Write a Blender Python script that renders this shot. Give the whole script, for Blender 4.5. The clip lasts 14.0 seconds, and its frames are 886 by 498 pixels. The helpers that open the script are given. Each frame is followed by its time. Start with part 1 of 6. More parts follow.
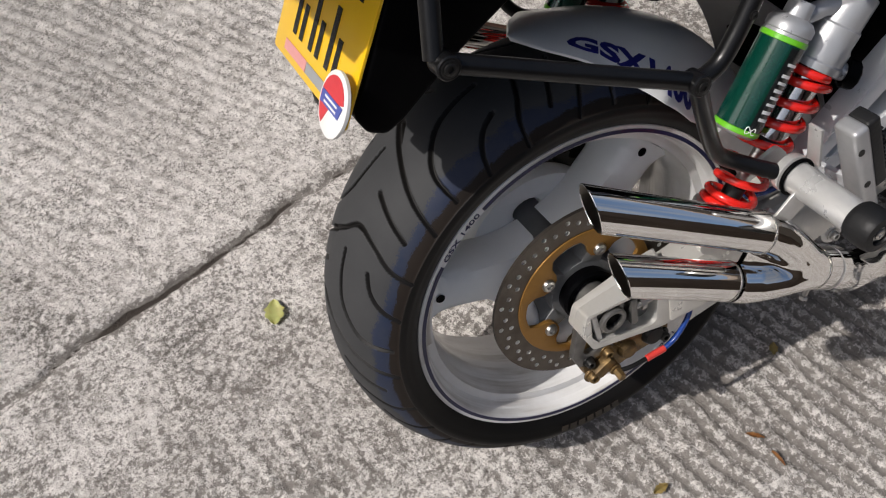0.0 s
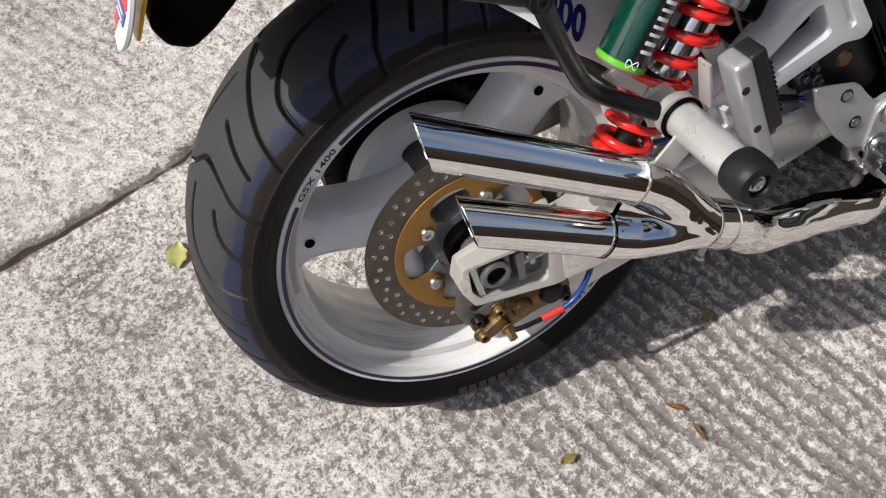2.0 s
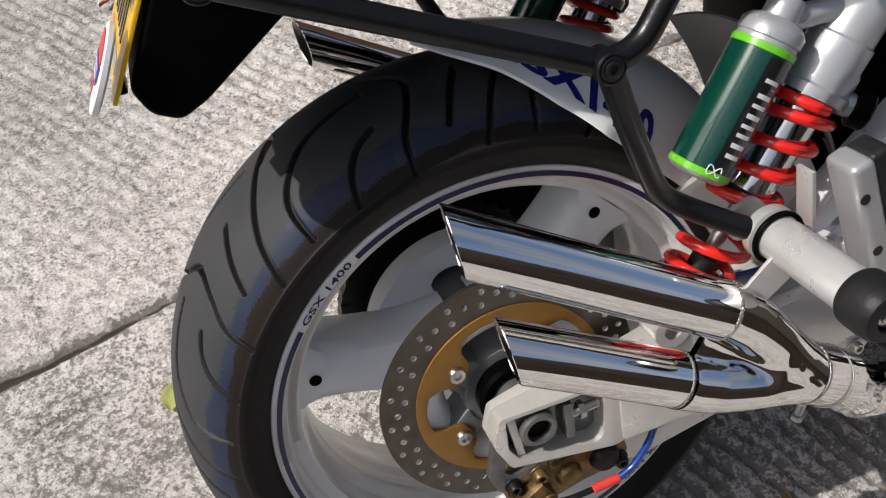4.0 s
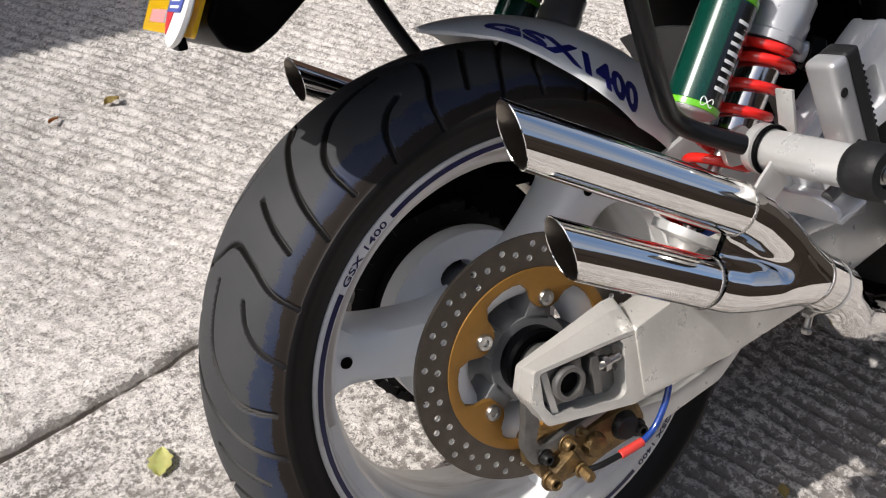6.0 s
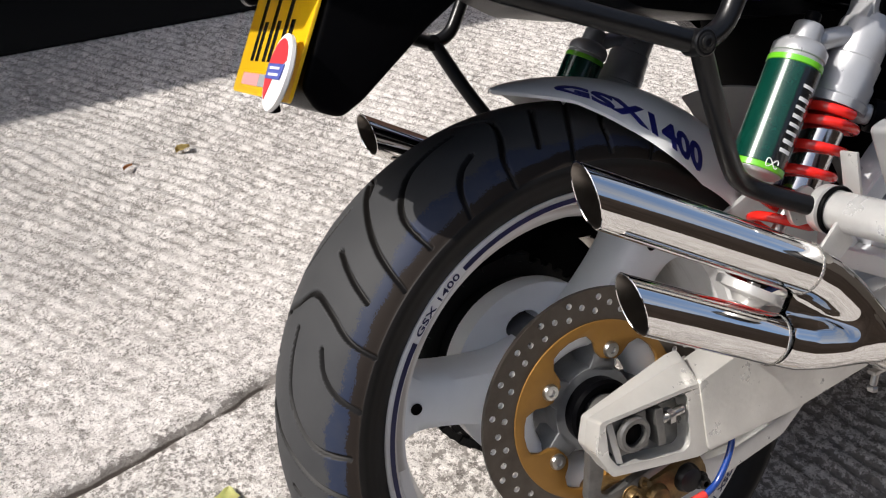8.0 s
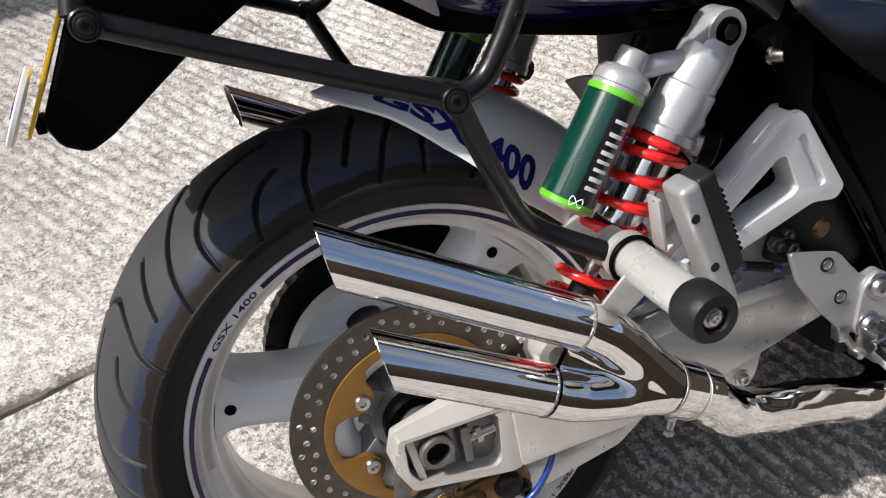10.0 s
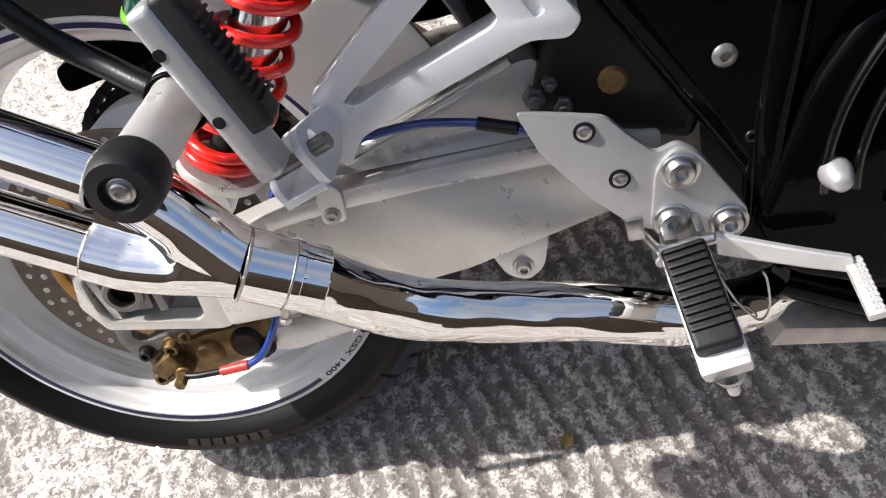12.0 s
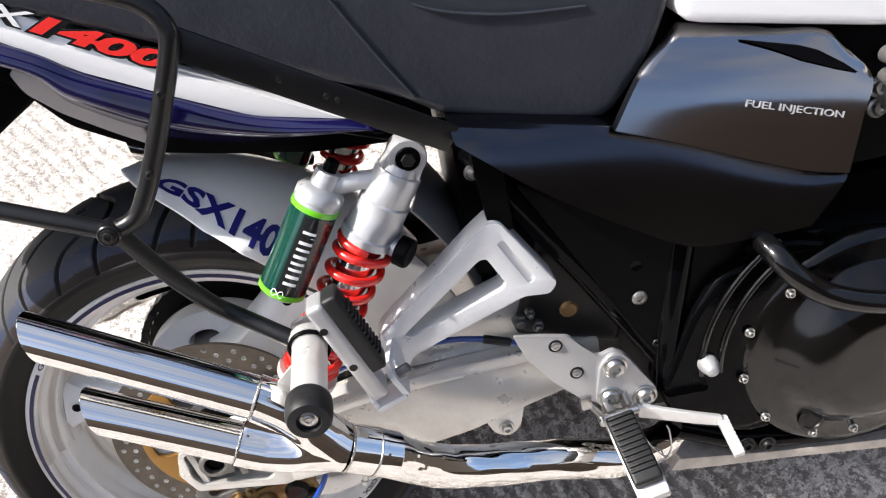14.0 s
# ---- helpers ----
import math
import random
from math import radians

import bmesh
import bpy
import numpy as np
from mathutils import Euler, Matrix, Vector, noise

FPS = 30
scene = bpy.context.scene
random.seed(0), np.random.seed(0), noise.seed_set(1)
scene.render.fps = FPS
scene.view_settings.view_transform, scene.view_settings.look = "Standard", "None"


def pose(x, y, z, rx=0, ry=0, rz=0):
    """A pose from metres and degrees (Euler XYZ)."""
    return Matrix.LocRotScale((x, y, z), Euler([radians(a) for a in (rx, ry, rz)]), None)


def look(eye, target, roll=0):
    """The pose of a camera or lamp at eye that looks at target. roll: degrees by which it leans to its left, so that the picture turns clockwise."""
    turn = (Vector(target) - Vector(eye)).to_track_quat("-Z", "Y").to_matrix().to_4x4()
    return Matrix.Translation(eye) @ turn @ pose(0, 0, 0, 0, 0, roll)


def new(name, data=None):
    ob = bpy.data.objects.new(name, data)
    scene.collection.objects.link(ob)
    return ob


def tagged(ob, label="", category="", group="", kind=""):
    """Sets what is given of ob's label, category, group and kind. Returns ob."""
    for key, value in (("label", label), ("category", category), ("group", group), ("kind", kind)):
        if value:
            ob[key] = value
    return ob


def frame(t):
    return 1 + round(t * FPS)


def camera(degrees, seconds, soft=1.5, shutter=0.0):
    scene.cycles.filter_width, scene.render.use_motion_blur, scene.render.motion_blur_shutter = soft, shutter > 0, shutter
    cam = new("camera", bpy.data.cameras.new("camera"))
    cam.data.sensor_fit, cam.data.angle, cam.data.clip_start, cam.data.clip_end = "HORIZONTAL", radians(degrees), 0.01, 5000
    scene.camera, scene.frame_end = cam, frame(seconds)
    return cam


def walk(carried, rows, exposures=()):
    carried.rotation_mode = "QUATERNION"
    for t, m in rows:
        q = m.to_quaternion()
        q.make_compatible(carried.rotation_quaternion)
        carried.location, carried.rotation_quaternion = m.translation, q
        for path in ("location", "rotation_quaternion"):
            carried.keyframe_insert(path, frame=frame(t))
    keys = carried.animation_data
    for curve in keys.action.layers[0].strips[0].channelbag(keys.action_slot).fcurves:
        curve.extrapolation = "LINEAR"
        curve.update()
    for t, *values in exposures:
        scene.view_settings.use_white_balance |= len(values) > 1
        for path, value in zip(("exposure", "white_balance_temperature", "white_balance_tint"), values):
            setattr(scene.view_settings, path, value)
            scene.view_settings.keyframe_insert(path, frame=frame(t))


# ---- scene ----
from mathutils.bvhtree import BVHTree

cam = camera(54.72, 14.0, soft=1.15)
LEAN, DROP = 23.748, 0.0126  # the bike leans away on its stand; its own frame sits this far above the ground
PATH = [
    (0.0, -0.3912, -0.2585, 1.3188, 27.07, -1.52, -27.41),
    (0.5, -0.3104, -0.2983, 1.3217, 28.20, 2.71, -24.68),
    (1.0, -0.2235, -0.2839, 1.2927, 27.67, 3.81, -20.90),
    (1.5, -0.2342, -0.2890, 1.2569, 26.47, 0.23, -25.50),
    (2.0, -0.2182, -0.3164, 1.2335, 24.34, -0.84, -24.55),
    (2.5, -0.1780, -0.3132, 1.2183, 23.25, -0.10, -22.31),
    (3.0, -0.1781, -0.3087, 1.1929, 23.77, 2.65, -19.40),
    (3.5, -0.1914, -0.3037, 1.1063, 29.76, 1.31, -17.78),
    (4.0, -0.1991, -0.2795, 1.0799, 35.72, -0.13, -21.22),
    (4.2, -0.2235, -0.2802, 1.0938, 34.69, -0.80, -22.76),
    (6.3, -0.3980, -0.3974, 0.9802, 50.10, -1.64, -29.68),
    (6.5, -0.4104, -0.3971, 0.9919, 51.00, -1.71, -29.68),
    (7.0, -0.4066, -0.3922, 1.0011, 50.94, -2.66, -29.84),
    (7.2, -0.4089, -0.3961, 1.0108, 51.29, -2.17, -29.57),
    (9.3, -0.3413, -0.3865, 1.0160, 48.29, 0.00, -22.24),
    (9.5, -0.3084, -0.3687, 1.0410, 47.04, -0.30, -22.66),
    (10.0, -0.1541, -0.3889, 1.1003, 41.93, -0.49, -22.06),
    (10.5, 0.0579, -0.4914, 1.0973, 38.95, 6.07, -9.98),
    (11.0, 0.2287, -0.4628, 1.0535, 33.30, 7.68, -10.65),
    (11.5, 0.3621, -0.4074, 0.9749, 30.64, 10.13, -9.87),
    (12.0, 0.4065, -0.4020, 0.9433, 31.18, 13.27, -4.06),
    (12.5, 0.4049, -0.4055, 0.9801, 33.33, 13.56, 1.51),
    (13.0, 0.4039, -0.4238, 1.0117, 32.42, 13.02, 0.25),
    (13.5, 0.3582, -0.4343, 1.1333, 34.10, 8.90, -5.50),
    (14.0, 0.3007, -0.4752, 1.2982, 36.12, 6.49, -11.05),
]
EXPOSURES = [(0.0, -0.40), (0.5, -0.34), (1.0, -0.32), (1.5, -0.10), (3.0, -0.06), (4.2, -0.14), (6.3, 0.10), (7.2, 0.14), (9.5, 0.14), (10.5, 0.32), (11.0, 0.48), (12.0, 0.70), (13.0, 0.79), (13.5, 0.86), (14.0, 1.02)]
walk(cam, [(t, pose(x, y, z, rx, ry, rz)) for t, x, y, z, rx, ry, rz in PATH], EXPOSURES)

# ---- light ----
SUN_TO = Vector((-0.71, 0.150, 0.79)).normalized()  # from the ground towards the sun
world = bpy.data.worlds.new("sky")
world.use_nodes = True
scene.world = world
wn = world.node_tree.nodes
sky = wn.new("ShaderNodeTexSky")
sky.sky_type = "NISHITA"
sky.sun_disc = False
sky.sun_elevation = math.asin(SUN_TO.z)
sky.sun_rotation = math.atan2(SUN_TO.x, SUN_TO.y)
sky.air_density, sky.dust_density, sky.ozone_density = 0.9, 3.0, 1.5
# fair-weather clouds, scattered evenly over the whole sky
grey = wn.new("ShaderNodeRGBToBW")
bright = wn.new("ShaderNodeMath")
bright.operation, bright.inputs[1].default_value = "MULTIPLY", 1.75
puffs = wn.new("ShaderNodeTexNoise")
puffs.inputs["Scale"].default_value, puffs.inputs["Detail"].default_value, puffs.inputs["Roughness"].default_value = 2.6, 7, 0.62
cover = wn.new("ShaderNodeMapRange")
cover.inputs["From Min"].default_value, cover.inputs["From Max"].default_value, cover.inputs["To Max"].default_value = 0.44, 0.62, 0.65
blend = wn.new("ShaderNodeMix")
blend.data_type = "RGBA"
wl = world.node_tree.links
wl.new(sky.outputs[0], grey.inputs[0])
wl.new(grey.outputs[0], bright.inputs[0])
wl.new(puffs.outputs["Fac"], cover.inputs["Value"])
wl.new(cover.outputs[0], blend.inputs["Factor"])
wl.new(sky.outputs[0], blend.inputs["A"])
wl.new(bright.outputs[0], blend.inputs["B"])
wl.new(blend.outputs["Result"], wn["Background"].inputs[0])
wn["Background"].inputs[1].default_value = 0.146
sun = new("sun", bpy.data.lights.new("sun", "SUN"))
sun.data.energy, sun.data.angle, sun.data.color = 4.75, radians(0.53), (1.0, 0.950, 0.905)
sun.matrix_world = look(SUN_TO * 20, (0, 0, 0))
scene.view_settings.exposure = 0.0

# ---- materials ----


def mat(name, colour, rough=0.5, metal=0.0, grain=0.0, scale=60.0, bump=0.0, bump_scale=200.0, tint=None, coat=0.0, spec=0.5, wear=None, wear_at=0.62, rough_var=0.0):
    """A procedural surface: a base colour mottled at two scales towards tint, fine relief and worn patches."""
    m = bpy.data.materials.new(name)
    m.use_nodes = True
    nt = m.node_tree
    b = nt.nodes["Principled BSDF"]
    b.inputs["Roughness"].default_value = rough
    b.inputs["Metallic"].default_value = metal
    b.inputs["Coat Weight"].default_value = coat
    b.inputs["Coat Roughness"].default_value = 0.06
    b.inputs["Specular IOR Level"].default_value = spec
    co = nt.nodes.new("ShaderNodeTexCoord")
    if tint is None:
        tint = tuple(c * 0.72 for c in colour)
    n1 = nt.nodes.new("ShaderNodeTexNoise")
    n1.inputs["Scale"].default_value, n1.inputs["Detail"].default_value, n1.inputs["Roughness"].default_value = scale, 8, 0.65
    n2 = nt.nodes.new("ShaderNodeTexNoise")
    n2.inputs["Scale"].default_value, n2.inputs["Detail"].default_value = scale / 7, 4
    nt.links.new(co.outputs["Object"], n1.inputs["Vector"])
    nt.links.new(co.outputs["Object"], n2.inputs["Vector"])
    mul = nt.nodes.new("ShaderNodeMath")
    mul.operation = "MULTIPLY"
    nt.links.new(n1.outputs["Fac"], mul.inputs[0])
    nt.links.new(n2.outputs["Fac"], mul.inputs[1])
    rng = nt.nodes.new("ShaderNodeMapRange")
    rng.inputs["From Min"].default_value, rng.inputs["From Max"].default_value = 0.14, 0.40
    rng.inputs["To Max"].default_value = grain
    nt.links.new(mul.outputs[0], rng.inputs["Value"])
    mix = nt.nodes.new("ShaderNodeMix")
    mix.data_type = "RGBA"
    mix.inputs["A"].default_value, mix.inputs["B"].default_value = (*colour, 1), (*tint, 1)
    nt.links.new(rng.outputs[0], mix.inputs["Factor"])
    out = mix.outputs["Result"]
    if wear:
        n3 = nt.nodes.new("ShaderNodeTexNoise")
        n3.inputs["Scale"].default_value, n3.inputs["Detail"].default_value, n3.inputs["Roughness"].default_value = scale * 0.6, 10, 0.75
        nt.links.new(co.outputs["Object"], n3.inputs["Vector"])
        r3 = nt.nodes.new("ShaderNodeMapRange")
        r3.inputs["From Min"].default_value, r3.inputs["From Max"].default_value = wear_at, wear_at + 0.08
        nt.links.new(n3.outputs["Fac"], r3.inputs["Value"])
        mw = nt.nodes.new("ShaderNodeMix")
        mw.data_type = "RGBA"
        mw.inputs["B"].default_value = (*wear, 1)
        nt.links.new(r3.outputs[0], mw.inputs["Factor"])
        nt.links.new(out, mw.inputs["A"])
        out = mw.outputs["Result"]
    nt.links.new(out, b.inputs["Base Color"])
    if rough_var:
        rr = nt.nodes.new("ShaderNodeMapRange")
        rr.inputs["From Min"].default_value, rr.inputs["From Max"].default_value = 0.3, 0.7
        rr.inputs["To Min"].default_value, rr.inputs["To Max"].default_value = max(rough - rough_var, 0.02), min(rough + rough_var, 1)
        nt.links.new(n1.outputs["Fac"], rr.inputs["Value"])
        nt.links.new(rr.outputs[0], b.inputs["Roughness"])
    if bump:
        n4 = nt.nodes.new("ShaderNodeTexNoise")
        n4.inputs["Scale"].default_value, n4.inputs["Detail"].default_value = bump_scale, 6
        nt.links.new(co.outputs["Object"], n4.inputs["Vector"])
        bp = nt.nodes.new("ShaderNodeBump")
        bp.inputs["Strength"].default_value, bp.inputs["Distance"].default_value = bump, 0.002
        nt.links.new(n4.outputs["Fac"], bp.inputs["Height"])
        nt.links.new(bp.outputs[0], b.inputs["Normal"])
    return m


RUBBER = mat("tyre_rubber", (0.034, 0.035, 0.037), 0.62, spec=0.16, grain=0.9, scale=16, tint=(0.056, 0.056, 0.057), bump=0.06, bump_scale=500, rough_var=0.10, wear=(0.082, 0.080, 0.076), wear_at=0.66)
RUBBER_EDGE = mat("unworn_tyre_edge", (0.013, 0.0105, 0.009), 0.60, spec=0.12, grain=0.8, scale=18, tint=(0.026, 0.019, 0.015), bump=0.05, bump_scale=400, rough_var=0.12)
RUBBER_BLUE = mat("blue_tyre_band", (0.013, 0.020, 0.046), 0.55, spec=0.16, grain=1.0, scale=30, tint=(0.030, 0.035, 0.050), bump=0.05, bump_scale=400, rough_var=0.12, wear=(0.040, 0.040, 0.042), wear_at=0.60)
SIDEWALL_GROOVE_SHADE = mat("sidewall_and_groove_shade", (0.0045, 0.0042, 0.004), 0.52, spec=0.20, grain=0.5, scale=30, tint=(0.009, 0.0075, 0.007), bump=0.04, bump_scale=300)
RIM_WHITE = mat("rim_paint", (0.82, 0.82, 0.82), 0.28, grain=0.8, scale=10, tint=(0.56, 0.54, 0.50), coat=0.4, bump=0.03, wear=(0.34, 0.31, 0.27), wear_at=0.67)
CAST_GREY = mat("cast_paint", (0.86, 0.885, 0.90), 0.36, grain=0.8, scale=14, tint=(0.77, 0.79, 0.80), bump=0.06, bump_scale=350, wear=(0.38, 0.38, 0.37), wear_at=0.69)
CAST_DARK = mat("hub_casting", (0.20, 0.205, 0.21), 0.42, 0.3, grain=0.6, scale=40, tint=(0.11, 0.11, 0.11), bump=0.1)
NAVY = mat("navy_decal", (0.010, 0.011, 0.055), 0.32)
BLUE_LETTER = mat("blue_lettering", (0.014, 0.016, 0.16), 0.35)
CHROME = mat("chrome", (0.87, 0.86, 0.84), 0.045, 1.0, grain=0.3, scale=8, tint=(0.78, 0.755, 0.72), bump=0.05, bump_scale=22, rough_var=0.02)
CHROME_PIPE = mat("rippled_chrome", (0.86, 0.85, 0.83), 0.05, 1.0, grain=0.4, scale=10, tint=(0.76, 0.735, 0.70), bump=0.04, bump_scale=40, rough_var=0.025)
CHROME_IN = mat("muffler_inside", (0.34, 0.31, 0.28), 0.32, 1.0, grain=0.6, scale=40, tint=(0.12, 0.10, 0.08))
WELD = mat("weld", (0.62, 0.60, 0.57), 0.26, 0.95, grain=0.7, scale=160, tint=(0.30, 0.27, 0.23), bump=0.9, bump_scale=500)
ALU = mat("brushed_aluminium", (0.68, 0.675, 0.66), 0.34, 0.55, grain=0.6, scale=30, tint=(0.50, 0.49, 0.47), bump=0.10, bump_scale=300, rough_var=0.1)
ALU_DULL = mat("swingarm_alloy", (0.70, 0.685, 0.645), 0.33, 0.55, grain=0.8, scale=24, tint=(0.52, 0.505, 0.47), bump=0.10, bump_scale=260, rough_var=0.1, wear=(0.20, 0.185, 0.16), wear_at=0.67)
SILVER = mat("silver_paint", (0.68, 0.69, 0.705), 0.33, 0.25, grain=0.5, scale=45, tint=(0.56, 0.57, 0.585), bump=0.06, bump_scale=420, rough_var=0.08, wear=(0.32, 0.32, 0.32), wear_at=0.71)
SATIN_ALU = mat("satin_heel_plate", (0.44, 0.44, 0.445), 0.36, 0.55, grain=0.5, scale=70, tint=(0.34, 0.34, 0.345), bump=0.08, bump_scale=500, rough_var=0.06)
STEEL = mat("bolt_steel", (0.55, 0.54, 0.52), 0.30, 1.0, grain=0.5, scale=150)
STEEL_GREY = mat("oily_steel", (0.22, 0.215, 0.205), 0.38, 0.7, grain=0.7, scale=60, tint=(0.10, 0.095, 0.09))
STEEL_DARK = mat("dark_steel", (0.016, 0.0155, 0.015), 0.42, 0.5, grain=0.5, scale=80)
DISC_STEEL = mat("disc_steel", (0.155, 0.138, 0.122), 0.42, 1.0, grain=0.7, scale=45, tint=(0.10, 0.086, 0.073), rough_var=0.12)
GOLD = mat("gold_anodised", (0.30, 0.155, 0.034), 0.42, 0.45, grain=0.7, scale=40, tint=(0.20, 0.105, 0.028), bump=0.05)
BRASS_DIRTY = mat("dirty_gold_casting", (0.33, 0.21, 0.08), 0.45, 0.7, grain=0.9, scale=70, tint=(0.07, 0.05, 0.03), bump=0.35, bump_scale=200, wear=(0.03, 0.025, 0.02), wear_at=0.62)
BLACK_TUBE = mat("black_powder_coat", (0.004, 0.004, 0.0045), 0.30, spec=0.35, grain=0.5, scale=60, tint=(0.010, 0.010, 0.010), bump=0.08, bump_scale=500, wear=(0.05, 0.05, 0.05), wear_at=0.76)
BLACK_PLASTIC = mat("black_plastic", (0.0014, 0.0014, 0.0018), 0.34, spec=0.035, grain=0.4, scale=30, tint=(0.0035, 0.0035, 0.0035), bump=0.08, bump_scale=700)
BLACK_GLOSS = mat("black_engine_paint", (0.0012, 0.0012, 0.0016), 0.05, spec=0.07, grain=0.4, scale=40, tint=(0.0025, 0.0025, 0.0025), bump=0.03, bump_scale=120, wear=(0.03, 0.028, 0.024), wear_at=0.79)
CASE_GLOSS = mat("lacquered_engine_case", (0.0025, 0.0024, 0.0024), 0.14, spec=0.45, grain=0.4, scale=40, tint=(0.003, 0.003, 0.003), bump=0.05, bump_scale=60)
# guard grey darkened for the shade the panel sits in
GUARD_GREY = mat("shaded_guard_grey", (0.34, 0.34, 0.34), 0.45, grain=0.7, scale=20, tint=(0.24, 0.235, 0.23), bump=0.05)
SATIN_GREY = mat("satin_side_panel", (0.40, 0.385, 0.385), 0.13, 1.0, grain=0.4, scale=7, tint=(0.34, 0.33, 0.33))
SATIN_BLACK = mat("satin_black_panel", (0.078, 0.080, 0.090), 0.18, 1.0, grain=0.4, scale=7, tint=(0.062, 0.064, 0.073))
VINYL = mat("seat_vinyl", (0.021, 0.023, 0.030), 0.36, spec=0.42, grain=0.4, scale=50, tint=(0.030, 0.033, 0.040), bump=0.30, bump_scale=170, rough_var=0.08)
RUBBER_PEG = mat("peg_rubber", (0.008, 0.008, 0.0085), 0.5, spec=0.3, grain=0.6, scale=60, tint=(0.016, 0.016, 0.016), bump=0.2)
RED = mat("spring_red", (0.72, 0.018, 0.012), 0.22, grain=0.3, scale=60, tint=(0.55, 0.015, 0.01), coat=0.6)
BADGE_RED = mat("badge_red", (0.60, 0.045, 0.055), 0.35, grain=0.3, scale=200)
DAMPER = mat("polished_damper", (0.62, 0.62, 0.63), 0.14, 1.0, grain=0.6, scale=60, tint=(0.40, 0.40, 0.40))
LINK_STEEL = mat("dull_link_steel", (0.58, 0.55, 0.50), 0.36, 0.5, grain=0.9, scale=50, tint=(0.34, 0.31, 0.28), bump=0.25, bump_scale=140)
TAIL_REFLECTION = mat("grey_tail_reflection", (0.36, 0.33, 0.31), 0.30, grain=0.6, scale=25, tint=(0.20, 0.18, 0.17))
SHOCK_SILVER = mat("shock_body_silver", (0.45, 0.455, 0.465), 0.34, 0.45, grain=0.5, scale=60, tint=(0.36, 0.365, 0.37), bump=0.05, bump_scale=500, rough_var=0.08)
GREEN_DARK = mat("can_dark_green", (0.002, 0.045, 0.030), 0.22, 0.1, grain=0.3, scale=40, coat=0.6)
GREEN_BRIGHT = mat("can_lime", (0.14, 0.50, 0.02), 0.28, grain=0.2, coat=0.4)
BLACK_PRINT = mat("black_print", (0.01, 0.011, 0.012), 0.24, coat=0.4)
WHITE_PRINT = mat("white_print", (0.82, 0.82, 0.80), 0.35, grain=0.2)
YELLOW = mat("plate_yellow", (0.85, 0.52, 0.010), 0.30, grain=0.25, scale=40, tint=(0.75, 0.42, 0.01), coat=0.3)
RED_PRINT = mat("red_print", (0.75, 0.025, 0.02), 0.35)
PINK_PRINT = mat("faded_red_print", (0.66, 0.30, 0.29), 0.4, grain=0.4, scale=200)
GREY_PRINT = mat("grey_print", (0.30, 0.305, 0.315), 0.4)
BLUE_PRINT = mat("faded_blue_print", (0.075, 0.10, 0.36), 0.4)
BLUE_PAINT = mat("deep_blue_paint", (0.006, 0.005, 0.045), 0.10, grain=0.3, scale=20, coat=0.9)
WHITE_PAINT = mat("white_paint", (0.80, 0.80, 0.80), 0.18, grain=0.15, scale=20, tint=(0.72, 0.72, 0.72), coat=0.7)
FENDER_WHITE = mat("fender_white", (0.84, 0.84, 0.83), 0.28, grain=0.6, scale=16, tint=(0.77, 0.765, 0.75), coat=0.3, wear=(0.42, 0.41, 0.39), wear_at=0.69, bump=0.03)
BLUE_HOSE = mat("blue_hose", (0.010, 0.045, 0.24), 0.22, coat=0.7, grain=0.3, scale=300)
RED_HOSE = mat("red_fitting", (0.62, 0.05, 0.04), 0.35, grain=0.3)
PETAL = mat("dry_leaf", (0.46, 0.36, 0.13), 0.6, grain=0.9, scale=120, tint=(0.24, 0.16, 0.06))
LEAF_GREEN = mat("fallen_leaf", (0.62, 0.66, 0.26), 0.5, grain=0.8, scale=150, tint=(0.66, 0.58, 0.24))
SCRAP = mat("orange_leaf_scrap", (0.42, 0.20, 0.07), 0.6, grain=0.8, scale=150, tint=(0.25, 0.11, 0.04))
DIRT = mat("brown_sidewall_dirt", (0.036, 0.025, 0.016), 0.7, grain=0.9, scale=200, tint=(0.012, 0.010, 0.008))
RUST = mat("rust", (0.20, 0.09, 0.04), 0.8, grain=0.9, scale=90, tint=(0.09, 0.05, 0.03), bump=0.4)


